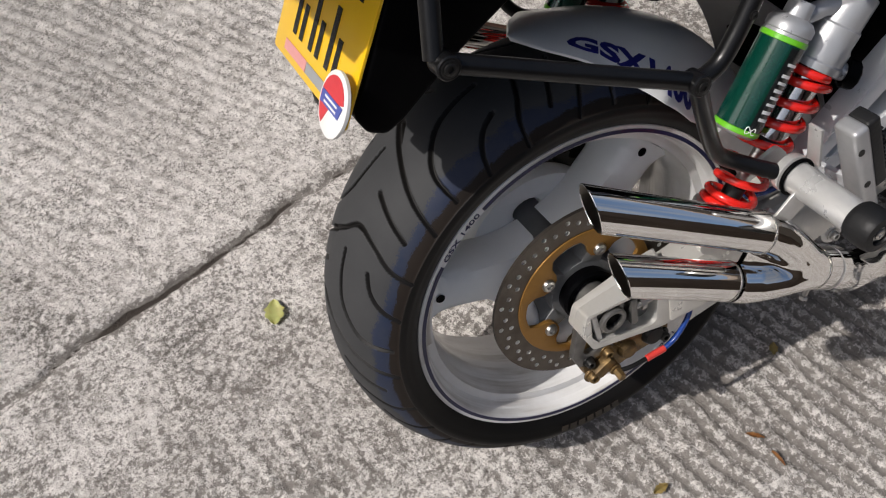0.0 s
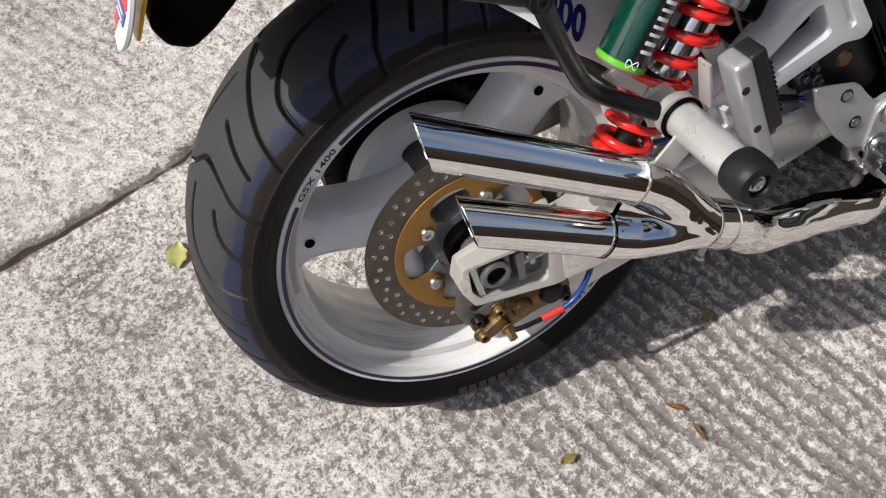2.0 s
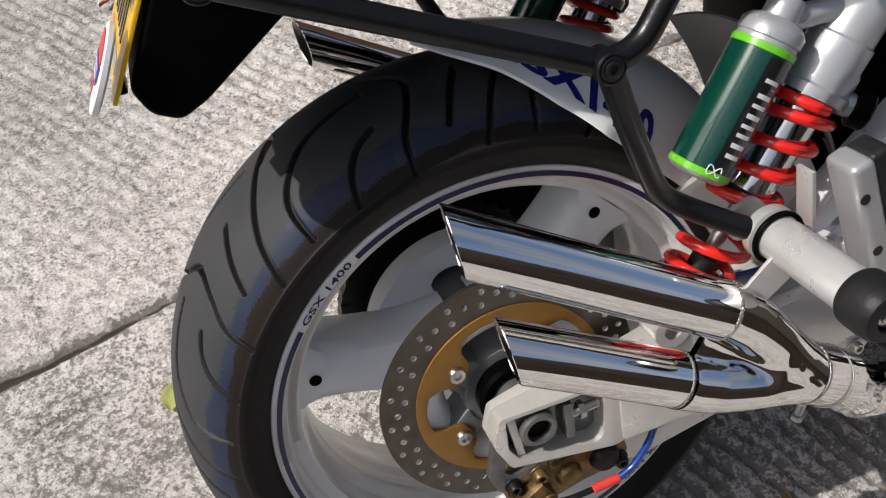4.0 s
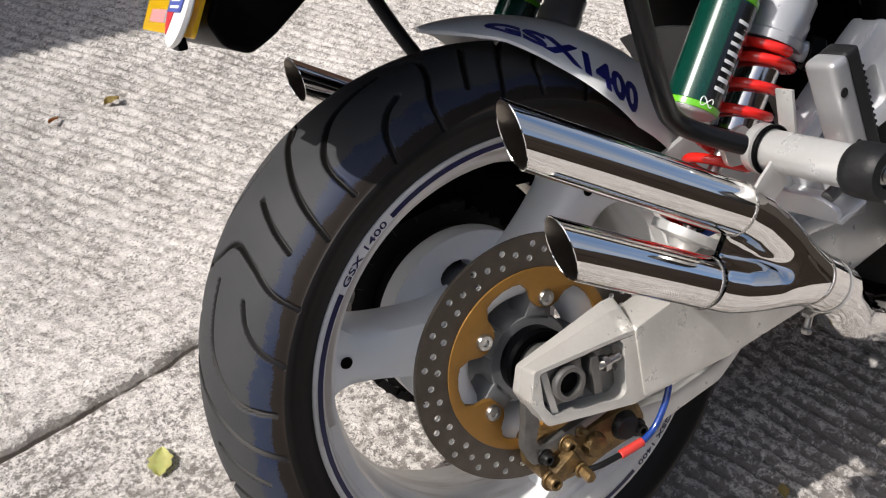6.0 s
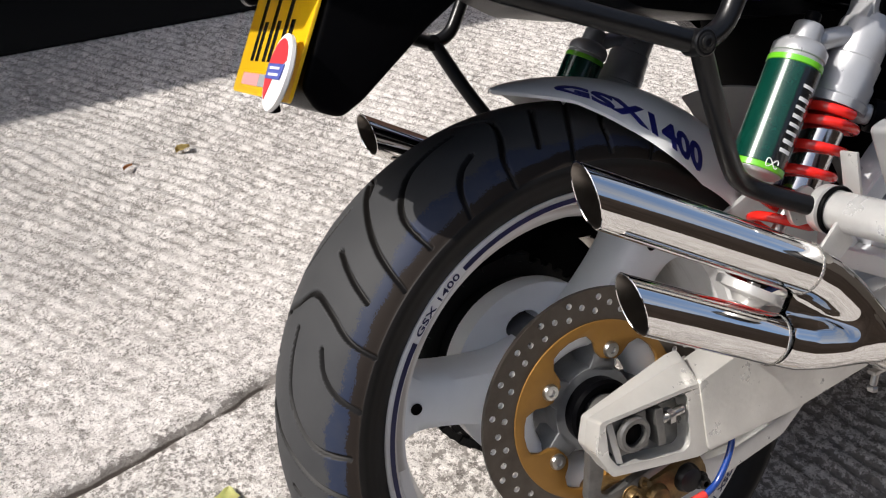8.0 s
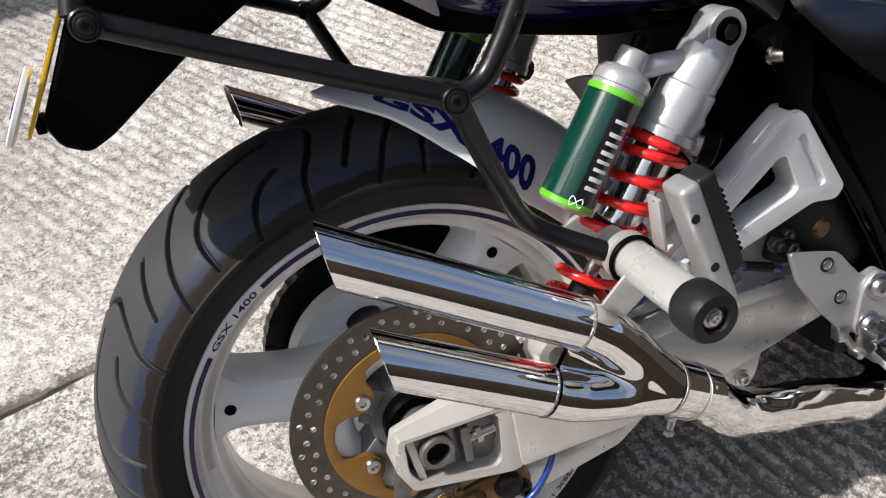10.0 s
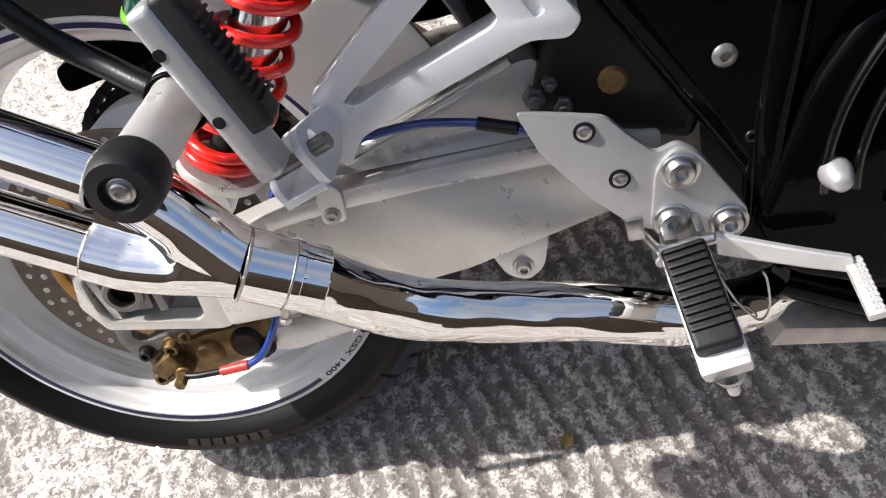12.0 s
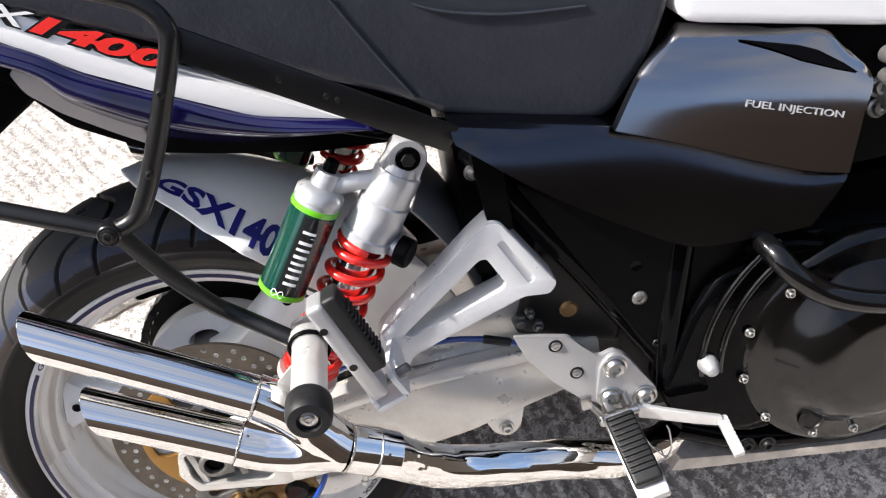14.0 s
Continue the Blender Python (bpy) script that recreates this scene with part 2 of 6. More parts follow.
def ring_streaks(m, colour, amount):
    """Dried brake dust drawn into rings round the axle, over a paint."""
    nt = m.node_tree
    N, L = nt.nodes, nt.links
    base = N["Principled BSDF"].inputs["Base Color"]
    under = base.links[0].from_socket
    co, cut = N.new("ShaderNodeTexCoord"), N.new("ShaderNodeSeparateXYZ")
    L.new(co.outputs["Object"], cut.inputs[0])

    def calc(op, a, c):
        x = N.new("ShaderNodeMath")
        x.operation = op
        for i, v in enumerate((a, c)):
            if isinstance(v, float):
                x.inputs[i].default_value = v
            else:
                L.new(v, x.inputs[i])
        return x.outputs[0]

    up = calc("SUBTRACT", cut.outputs["Z"], 0.305)
    radius = calc("SQRT", calc("ADD", calc("MULTIPLY", cut.outputs["X"], cut.outputs["X"]), calc("MULTIPLY", up, up)), 0.0)
    polar = N.new("ShaderNodeCombineXYZ")
    for k, v in enumerate((radius, calc("MULTIPLY", cut.outputs["Y"], 1.0), calc("MULTIPLY", calc("ARCTAN2", up, cut.outputs["X"]), 0.012))):
        L.new(v, polar.inputs[k])
    rings, cloud = N.new("ShaderNodeTexNoise"), N.new("ShaderNodeTexNoise")
    rings.inputs["Scale"].default_value, rings.inputs["Detail"].default_value = 95, 5
    cloud.inputs["Scale"].default_value, cloud.inputs["Detail"].default_value = 9, 5
    L.new(polar.outputs[0], rings.inputs["Vector"])
    L.new(co.outputs["Object"], cloud.inputs["Vector"])
    levels = []
    for n, lo, hi in ((rings, 0.46, 0.66), (cloud, 0.36, 0.60)):
        r = N.new("ShaderNodeMapRange")
        r.inputs["From Min"].default_value, r.inputs["From Max"].default_value = lo, hi
        L.new(n.outputs["Fac"], r.inputs["Value"])
        levels.append(r.outputs[0])
    mix = N.new("ShaderNodeMix")
    mix.data_type = "RGBA"
    L.new(calc("MULTIPLY", calc("MULTIPLY", levels[0], levels[1]), amount), mix.inputs["Factor"])
    L.new(under, mix.inputs["A"])
    mix.inputs["B"].default_value = (*colour, 1)
    L.new(mix.outputs["Result"], base)


ring_streaks(RIM_WHITE, (0.30, 0.26, 0.215), 0.75)


def concrete():
    """Brushed, weathered concrete: pale cement with dark lichen stains, speckle of grit and dirt in the grooves."""
    m = bpy.data.materials.new("brushed_concrete")
    m.use_nodes = True
    nt, N, L = m.node_tree, m.node_tree.nodes, m.node_tree.links
    b = N["Principled BSDF"]
    b.inputs["Roughness"].default_value = 0.9
    b.inputs["Specular IOR Level"].default_value = 0.25
    co = N.new("ShaderNodeTexCoord")

    def noise_tex(scale, detail=8, rough=0.6, warp=0.0):
        n = N.new("ShaderNodeTexNoise")
        n.inputs["Scale"].default_value, n.inputs["Detail"].default_value, n.inputs["Roughness"].default_value = scale, detail, rough
        n.inputs["Distortion"].default_value = warp
        L.new(co.outputs["Object"], n.inputs["Vector"])
        return n.outputs["Fac"]

    def ramp(v, a, c):
        r = N.new("ShaderNodeMapRange")
        r.interpolation_type = "SMOOTHSTEP"
        r.inputs["From Min"].default_value, r.inputs["From Max"].default_value = a, c
        L.new(v, r.inputs["Value"])
        return r.outputs[0]

    def mixc(f, a, c):
        x = N.new("ShaderNodeMix")
        x.data_type = "RGBA"
        L.new(f, x.inputs["Factor"])
        for k, s in (("A", a), ("B", c)):
            if isinstance(s, tuple):
                x.inputs[k].default_value = (*s, 1)
            else:
                L.new(s, x.inputs[k])
        return x.outputs["Result"]

    def mul(a, c):
        x = N.new("ShaderNodeMath")
        x.operation = "MULTIPLY"
        for i, s in enumerate((a, c)):
            if isinstance(s, float):
                x.inputs[i].default_value = s
            else:
                L.new(s, x.inputs[i])
        return x.outputs[0]

    def add(a, c):
        x = N.new("ShaderNodeMath")
        x.operation = "ADD"
        L.new(a, x.inputs[0])
        L.new(c, x.inputs[1])
        return x.outputs[0]

    base = mixc(ramp(noise_tex(3.0, 5), 0.35, 0.65), (0.740, 0.702, 0.664), (0.610, 0.576, 0.542))
    # soft mottling, then grit: dark and pale grains a few millimetres across, gathered in patches
    base = mixc(mul(ramp(noise_tex(46, 7, 0.68), 0.45, 0.62), 0.72), base, (0.31, 0.285, 0.258))
    patch = ramp(noise_tex(16, 5, 0.6), 0.36, 0.62)
    base = mixc(mul(mul(ramp(noise_tex(150, 7, 0.72), 0.49, 0.58), patch), 0.80), base, (0.155, 0.141, 0.127))
    base = mixc(mul(ramp(noise_tex(300, 5, 0.65), 0.57, 0.64), 0.7), base, (0.11, 0.10, 0.09))
    base = mixc(mul(ramp(noise_tex(190, 5, 0.6), 0.55, 0.64), 0.7), base, (0.82, 0.79, 0.75))
    blot = mul(ramp(noise_tex(9, 8, 0.7, 0.6), 0.48, 0.62), ramp(noise_tex(1.3, 3), 0.42, 0.62))
    speck = ramp(noise_tex(75, 8, 0.75), 0.42, 0.58)
    base = mixc(mul(mul(blot, speck), 0.9), base, (0.10, 0.090, 0.081))
    at = N.new("ShaderNodeAttribute")
    at.attribute_name = "groove"
    # lichen and dirt: ragged blotches, thicker in the grooves and by patches
    thick = add(add(noise_tex(78, 9, 0.74), mul(at.outputs["Fac"], 0.155)), mul(noise_tex(6, 4), 0.20))
    base = mixc(mul(ramp(thick, 0.622, 0.672), 0.86), base, (0.185, 0.167, 0.151))
    grime = N.new("ShaderNodeAttribute")
    grime.attribute_name = "grime"
    base = mixc(mul(mul(grime.outputs["Fac"], ramp(noise_tex(28, 8, 0.7), 0.30, 0.62)), 0.62), base, (0.20, 0.195, 0.188))
    seam = ramp(at.outputs["Fac"], 0.90, 1.15)
    base = mixc(seam, base, (0.055, 0.045, 0.038))
    L.new(base, b.inputs["Base Color"])
    bp = N.new("ShaderNodeBump")
    bp.inputs["Strength"].default_value, bp.inputs["Distance"].default_value = 1.0, 0.0034
    L.new(noise_tex(230, 8, 0.75), bp.inputs["Height"])
    bp2 = N.new("ShaderNodeBump")
    bp2.inputs["Strength"].default_value, bp2.inputs["Distance"].default_value = 0.7, 0.007
    L.new(noise_tex(55, 6, 0.6), bp2.inputs["Height"])
    L.new(bp.outputs[0], bp2.inputs["Normal"])
    L.new(bp2.outputs[0], b.inputs["Normal"])
    return m


CONCRETE = concrete()

# ---- mesh helpers ----
BIKE = Matrix.Rotation(radians(-LEAN), 4, "X") @ Matrix.Translation((0, 0, DROP))
AXLE = Vector((0, 0, 0.305))


def smooth_all(me, angle=40):
    me.polygons.foreach_set("use_smooth", [True] * len(me.polygons))
    me.set_sharp_from_angle(angle=radians(angle))


def mesh_of(name, bm, material, angle=40):
    me = bpy.data.meshes.new(name)
    bm.normal_update()
    bm.to_mesh(me)
    bm.free()
    for m in material if isinstance(material, (list, tuple)) else (material,):
        me.materials.append(m)
    smooth_all(me, angle)
    return me


def part(name, bm, material, parent, label="", angle=40):
    """Links a bmesh as one mesh object under a thing or a part."""
    ob = new(name, mesh_of(name, bm, material, angle))
    ob.parent = parent
    if parent is not None and parent.type == "MESH":
        ob.matrix_parent_inverse = Matrix.Identity(4)
    if label:
        ob["label"] = label
    return ob


def thing(name, label, category, group="", kind="", at=None):
    ob = new(name)
    ob.empty_display_size = 0.05
    if at is not None:
        ob.matrix_world = at
    return tagged(ob, label, category, group, kind)


def merge(*bms):
    """Several bmeshes as one."""
    out = bmesh.new()
    for b in bms:
        me = bpy.data.meshes.new("tmp")
        b.to_mesh(me)
        b.free()
        out.from_mesh(me)
        bpy.data.meshes.remove(me)
    return out


def spline(pts, n=8, closed=False):
    """A Catmull-Rom curve through the points."""
    P = [Vector(p) for p in pts]
    k = len(P)
    out = []
    for i in range(k if closed else k - 1):
        p1, p2 = P[i], P[(i + 1) % k]
        p0 = P[i - 1] if closed or i > 0 else p1 * 2 - p2
        p3 = P[(i + 2) % k] if closed or i + 2 < k else p2 * 2 - p1
        for j in range(n):
            t = j / n
            out.append(0.5 * ((2 * p1) + (p2 - p0) * t + (2 * p0 - 5 * p1 + 4 * p2 - p3) * t * t + (3 * p1 - p0 - 3 * p2 + p3) * t ** 3))
    if not closed:
        out.append(P[-1])
    return out


def tube(pts, radius, segs=16, caps=True, closed=False, flat=1.0):
    """A round bar swept along points; radius may be one number or one for each point."""
    P = [Vector(p) for p in pts]
    n = len(P)
    rs = radius if isinstance(radius, (list, tuple)) else [radius] * n
    bm = bmesh.new()
    rings, up = [], None
    for i, p in enumerate(P):
        a = P[(i + 1) % n] if closed or i < n - 1 else p
        b = P[i - 1] if closed or i > 0 else p
        d = (a - b).normalized()
        if up is None:
            up = d.orthogonal().normalized()
        up = (up - d * up.dot(d)).normalized()
        s = d.cross(up)
        rings.append([bm.verts.new(p + rs[i] * (math.cos(q) * up + math.sin(q) * s * flat)) for q in (2 * math.pi * k / segs for k in range(segs))])
    m = n if closed else n - 1
    for i in range(m):
        A, B = rings[i], rings[(i + 1) % n]
        for k in range(segs):
            bm.faces.new((A[k], A[(k + 1) % segs], B[(k + 1) % segs], B[k]))
    if caps and not closed:
        bm.faces.new(rings[0][::-1])
        bm.faces.new(rings[-1])
    bmesh.ops.recalc_face_normals(bm, faces=bm.faces)
    return bm


def lathe(profile, origin, axis, segs=48, closed_profile=False, start=0.0, sweep=360.0):
    """Turns (radius, height along the axis) round the axis."""
    o, ax = Vector(origin), Vector(axis).normalized()
    u = ax.orthogonal().normalized()
    v = ax.cross(u)
    bm = bmesh.new()
    full = sweep >= 359.9
    cnt = segs if full else segs + 1
    rings = []
    for r, h in profile:
        if r < 1e-6:
            rings.append([bm.verts.new(o + ax * h)] * cnt)
        else:
            rings.append([bm.verts.new(o + ax * h + r * (math.cos(q) * u + math.sin(q) * v)) for q in (radians(start + sweep * k / segs) for k in range(cnt))])
    if closed_profile:
        rings.append(rings[0])
    for A, B in zip(rings, rings[1:]):
        for k in range(segs):
            j = (k + 1) % cnt
            f = []
            for w in (A[k], A[j], B[j], B[k]):
                if w not in f:
                    f.append(w)
            if len(f) > 2:
                bm.faces.new(f)
    bmesh.ops.recalc_face_normals(bm, faces=bm.faces)
    return bm


def wheel_lathe(profile, segs=96, **kw):
    """Turned round the rear axle: (radius, y)."""
    return lathe([(r, y) for r, y in profile], AXLE, (0, 1, 0), segs, **kw)


def bevel_sharp(bm, w, segs=2, angle=35):
    es = [e for e in bm.edges if len(e.link_faces) == 2 and e.calc_face_angle(0) > radians(angle)]
    if w > 0 and es:
        bmesh.ops.bevel(bm, geom=es, offset=w, segments=segs, affect="EDGES", profile=0.6, clamp_overlap=True)
    return bm


def slab(outline, y0, y1, bevel=0.0015, holes=(), place=None, segs=2):
    """A plate cut to an outline in the bike's x-z plane, with holes, from y0 to y1. place: maps (x, y, z) elsewhere."""
    from mathutils.geometry import tessellate_polygon
    loops = [[Vector((x, 0, z)) for x, z in loop] for loop in (outline, *holes)]
    tris = tessellate_polygon(loops)
    flat = [p for lp in loops for p in lp]
    bm = bmesh.new()
    A = [bm.verts.new((p.x, y0, p.z)) for p in flat]
    B = [bm.verts.new((p.x, y1, p.z)) for p in flat]
    for t in tris:
        for S, order in ((A, t), (B, t[::-1])):
            try:
                bm.faces.new([S[i] for i in order])
            except ValueError:
                pass
    k = 0
    for lp in loops:
        n = len(lp)
        for i in range(n):
            a, c = k + i, k + (i + 1) % n
            bm.faces.new((A[a], A[c], B[c], B[a]))
        k += n
    bmesh.ops.recalc_face_normals(bm, faces=bm.faces)
    bmesh.ops.dissolve_limit(bm, angle_limit=radians(1), verts=bm.verts, edges=bm.edges)
    bevel_sharp(bm, bevel, segs)
    if place:
        for v in bm.verts:
            v.co = place(v.co)
    return bm


def rounded(outline, r, n=4):
    """Rounds the corners of an outline."""
    out = []
    k = len(outline)
    for i in range(k):
        a, p, b = Vector(outline[i - 1]), Vector(outline[i]), Vector(outline[(i + 1) % k])
        d = min(r, (a - p).length * 0.45, (b - p).length * 0.45)
        s, e = p + (a - p).normalized() * d, p + (b - p).normalized() * d
        for j in range(n + 1):
            t = j / n
            q = s * (1 - t) ** 2 + p * 2 * t * (1 - t) + e * t * t
            out.append((q.x, q.y))
    return out


def circle(x, z, r, n=20):
    return [(x + r * math.cos(2 * math.pi * i / n), z + r * math.sin(2 * math.pi * i / n)) for i in range(n)]


def box(c, size, bevel=0.001, turn=None, segs=2):
    bm = bmesh.new()
    bmesh.ops.create_cube(bm, size=1)
    for v in bm.verts:
        v.co = Vector((v.co.x * size[0], v.co.y * size[1], v.co.z * size[2]))
    bevel_sharp(bm, bevel, segs)
    m = Matrix.Translation(c) @ (turn if turn is not None else Matrix.Identity(4))
    bmesh.ops.transform(bm, matrix=m, verts=bm.verts)
    return bm


def cyl(a, b, r, segs=24, bevel=0.0012, r2=None):
    """A round bar from a to b with softened rims."""
    a, b = Vector(a), Vector(b)
    h = (b - a).length
    r2 = r if r2 is None else r2
    w = min(bevel, r * 0.4, h * 0.3)
    return lathe([(0, 0), (r - w, 0), (r, w), (r2, h - w), (r2 - w, h), (0, h)], a, b - a, segs)


def socket_bolt(c, axis, r, h, name, parent, material=None, hexagon=True):
    """A cap bolt with a washer and a hexagonal socket."""
    c, ax = Vector(c), Vector(axis).normalized()
    u = ax.orthogonal().normalized()
    v = ax.cross(u)
    prof = [(r * 1.45, -0.0005), (r * 1.45, h * 0.18), (r * 1.4, h * 0.25), (r * 1.02, h * 0.26), (r, h * 0.8), (r * 0.86, h), (r * 0.52, h), (r * 0.5, h * 0.5), (0, h * 0.5)]
    return part(name, lathe(prof, c, ax, 18), material or STEEL, parent)


def text_mesh(body, size, depth, to_world, material, name, parent, shear=0.0, bold=0.0, align="CENTER", label="", fit=0.0):
    """Raised lettering, mapped by to_world(u, v, w) onto a surface."""
    cu = bpy.data.curves.new(name, "FONT")
    cu.body, cu.size, cu.extrude, cu.shear, cu.offset = body, size, depth / 2, shear, bold
    cu.align_x, cu.align_y = align, "CENTER"
    cu.resolution_u = 3
    tmp = new(name, cu)
    dg = bpy.context.evaluated_depsgraph_get()
    me = bpy.data.meshes.new_from_object(tmp.evaluated_get(dg))
    bpy.data.objects.remove(tmp)
    bpy.data.curves.remove(cu)
    bm = bmesh.new()
    bm.from_mesh(me)
    bpy.data.meshes.remove(me)
    bmesh.ops.subdivide_edges(bm, edges=[e for e in bm.edges if e.calc_length() > size * 0.2], cuts=2)
    if fit:
        # stretched to the width that the lettering has
        lo, hi = min(q.co.x for q in bm.verts), max(q.co.x for q in bm.verts)
        for q in bm.verts:
            q.co.x = (q.co.x - (lo + hi) / 2) * fit / (hi - lo)
    for q in bm.verts:
        q.co = to_world(q.co.x, q.co.y, q.co.z + depth / 2)
    return part(name, bm, material, parent, label, angle=30)


def patch(u0, u1, v0, v1, w, to_world, nu=2, nv=6):
    """A thin printed patch that follows a surface."""
    bm = bmesh.new()
    rows = [[bm.verts.new(to_world(u0 + (u1 - u0) * i / nu, v0 + (v1 - v0) * j / nv, w)) for j in range(nv + 1)] for i in range(nu + 1)]
    for A, B in zip(rows, rows[1:]):
        for j in range(nv):
            bm.faces.new((A[j], A[j + 1], B[j + 1], B[j]))
    return bm


def coons(bottom, top, left, right, y_of, thick, nu=30, nv=14):
    """A smooth panel spanned by four edge curves in x-z; y_of(u, v) gives its depth; the rim turns inwards by thick."""

    def along(curve, t):
        c = spline([(x, 0, z) for x, z in curve], 8)
        k = t * (len(c) - 1)
        i = min(int(k), len(c) - 2)
        return c[i].lerp(c[i + 1], k - i)

    bm = bmesh.new()
    rows = []
    for i in range(nu + 1):
        u = i / nu
        b, t = along(bottom, u), along(top, u)
        row = []
        for j in range(nv + 1):
            v = j / nv
            l, r = along(left, v), along(right, v)
            c00, c10, c01, c11 = along(bottom, 0), along(bottom, 1), along(top, 0), along(top, 1)
            p = b * (1 - v) + t * v + l * (1 - u) + r * u - (c00 * (1 - u) * (1 - v) + c10 * u * (1 - v) + c01 * (1 - u) * v + c11 * u * v)
            row.append(bm.verts.new((p.x, y_of(u, v), p.z)))
        rows.append(row)
    for A, B in zip(rows, rows[1:]):
        for j in range(nv):
            bm.faces.new((A[j], A[j + 1], B[j + 1], B[j]))
    rim = [r[0] for r in rows] + rows[-1][1:] + [r[-1] for r in rows[-2::-1]] + rows[0][-2:0:-1]
    inner = [bm.verts.new(q.co + Vector((0, thick, 0))) for q in rim]
    n = len(rim)
    for k in range(n):
        bm.faces.new((rim[k], rim[(k + 1) % n], inner[(k + 1) % n], inner[k]))
    bmesh.ops.recalc_face_normals(bm, faces=bm.faces)
    return bm

# ---- ground ----


def axis_steps(a, b, step, far):
    """Even steps between a and b, then ever longer ones out to far."""
    mid = list(np.arange(a, b + step / 2, step))
    out, d, lo, hi = [], step, a, b
    left, right = [], []
    while hi < far:
        d *= 1.5
        lo, hi = lo - d, hi + d
        left.append(lo)
        right.append(hi)
    return np.array(left[::-1] + mid + right)


def build_ground():
    xs, ys = axis_steps(-1.35, 1.15, 0.0065, 120), axis_steps(-0.55, 2.3, 0.0065, 120)
    X, Y = np.meshgrid(xs, ys, indexing="ij")
    rng = np.random.RandomState(4)

    def soft(n, cells):
        """Smooth random field over the near ground, 0 to 1."""
        g = rng.rand(cells + 3, cells + 3)
        u = np.clip((X + 1.5) / 3.0, 0, 0.9999) * cells
        v = np.clip((Y + 0.7) / 3.2, 0, 0.9999) * cells
        i, j = u.astype(int), v.astype(int)
        a, b = u - i, v - j
        a, b = a * a * (3 - 2 * a), b * b * (3 - 2 * b)
        return (g[i, j] * (1 - a) + g[i + 1, j] * a) * (1 - b) + (g[i, j + 1] * (1 - a) + g[i + 1, j + 1] * a) * b

    # the joint between the two slabs
    JX, JY, JA = -0.30, 0.512, math.atan2(0.512 - 0.412, -0.30 + 0.71)
    wob = (soft(0, 40) - 0.5) * 0.016 + (soft(0, 110) - 0.5) * 0.008
    across = -(X - JX) * math.sin(JA) + (Y - JY) * math.cos(JA) + wob
    far_side = 1 / (1 + np.exp(-across / 0.006))
    # ridges left by the broom, in another direction on each slab
    near_a, far_a = radians(-69), radians(-54)

    def ridges(a, period):
        q = -X * math.sin(a) + Y * math.cos(a)
        q = q + (soft(0, 26) - 0.5) * 0.016 + (soft(0, 70) - 0.5) * 0.007
        s = 0.5 + 0.5 * np.cos(2 * math.pi * q / period)
        return s ** 1.4

    near_r, far_r = ridges(near_a, 0.0275), ridges(far_a, 0.0275)
    r = near_r * (1 - far_side) + far_r * far_side
    amp = np.clip((soft(0, 5) - 0.06) * 1.35 + 0.42 * np.clip(X + 0.25, -0.5, 0.5) * (1 - far_side) + 0.42 * far_side, 0.10, 1) * (0.55 + 0.9 * soft(0, 60))
    amp *= np.clip(np.abs(across + 0.05) / 0.22, 0.12, 1)
    amp = np.maximum(amp, 0.95 * np.exp(-((X + 0.50) / 0.17) ** 2 - ((Y - 0.04) / 0.12) ** 2) * (0.6 + 0.7 * soft(0, 50)))
    groove = r * amp
    gap = np.exp(-(across / (0.0038 + 0.0075 * soft(0, 34))) ** 2)
    lip = np.exp(-(across / 0.018) ** 2)
    Z = -0.0064 * groove - 0.012 * gap - 0.002 * lip + 0.0018 * (soft(0, 190) - 0.5) + 0.0016 * (soft(0, 420) - 0.5) + 0.004 * (soft(0, 18) - 0.5)
    inside = (np.abs(X + 0.1) < 1.3) & (Y > -0.6) & (Y < 2.3)
    # the brushed relief fades out towards the open yard
    fade = np.clip(np.minimum(np.minimum(1.3 - np.abs(X + 0.1), Y + 0.6), 2.3 - Y) / 0.22, 0, 1)
    Z = np.where(inside, Z * fade - 0.002 * (1 - fade), -0.002)
    stain = np.clip(groove * 0.88, 0, 0.88) * (1 - 0.45 * far_side) + gap * 0.9 * (0.6 + 0.6 * soft(0, 80)) + lip * 0.62 * soft(0, 30)
    nx, ny = X.shape
    me = bpy.data.meshes.new("ground")
    idx = np.arange(nx * ny).reshape(nx, ny)
    quads = np.stack([idx[:-1, :-1], idx[1:, :-1], idx[1:, 1:], idx[:-1, 1:]], -1).reshape(-1, 4)
    me.vertices.add(nx * ny)
    me.vertices.foreach_set("co", np.stack([X, Y, Z], -1).astype(np.float32).ravel())
    me.loops.add(quads.size)
    me.loops.foreach_set("vertex_index", quads.astype(np.int32).ravel())
    me.polygons.add(len(quads))
    me.polygons.foreach_set("loop_start", np.arange(0, quads.size, 4, dtype=np.int32))
    me.update(calc_edges=True)
    me.polygons.foreach_set("use_smooth", np.ones(len(quads), dtype=bool))
    stain = stain - 0.40 * far_side * (1 - gap) * (1 - lip)
    at = me.attributes.new("groove", "FLOAT", "POINT")
    at.data.foreach_set("value", np.where(inside, stain * fade + 0.10 * (1 - fade), 0.10).astype(np.float32).ravel())
    # dirt trodden in before the garage
    grime = np.clip((Y - 0.75 + 0.5 * (soft(0, 9) - 0.5)) / 0.7, 0, 1) * np.clip((0.15 - X + 0.7 * (soft(0, 7) - 0.5)) / 0.6, 0, 1)
    gr = me.attributes.new("grime", "FLOAT", "POINT")
    gr.data.foreach_set("value", np.where(inside, grime * fade + 0.3 * (1 - fade), 0.3).astype(np.float32).ravel())
    me.materials.append(CONCRETE)
    return tagged(new("ground", me), "weathered grey concrete with broomed ridges and a dark joint", "ground", kind="structure")


build_ground()

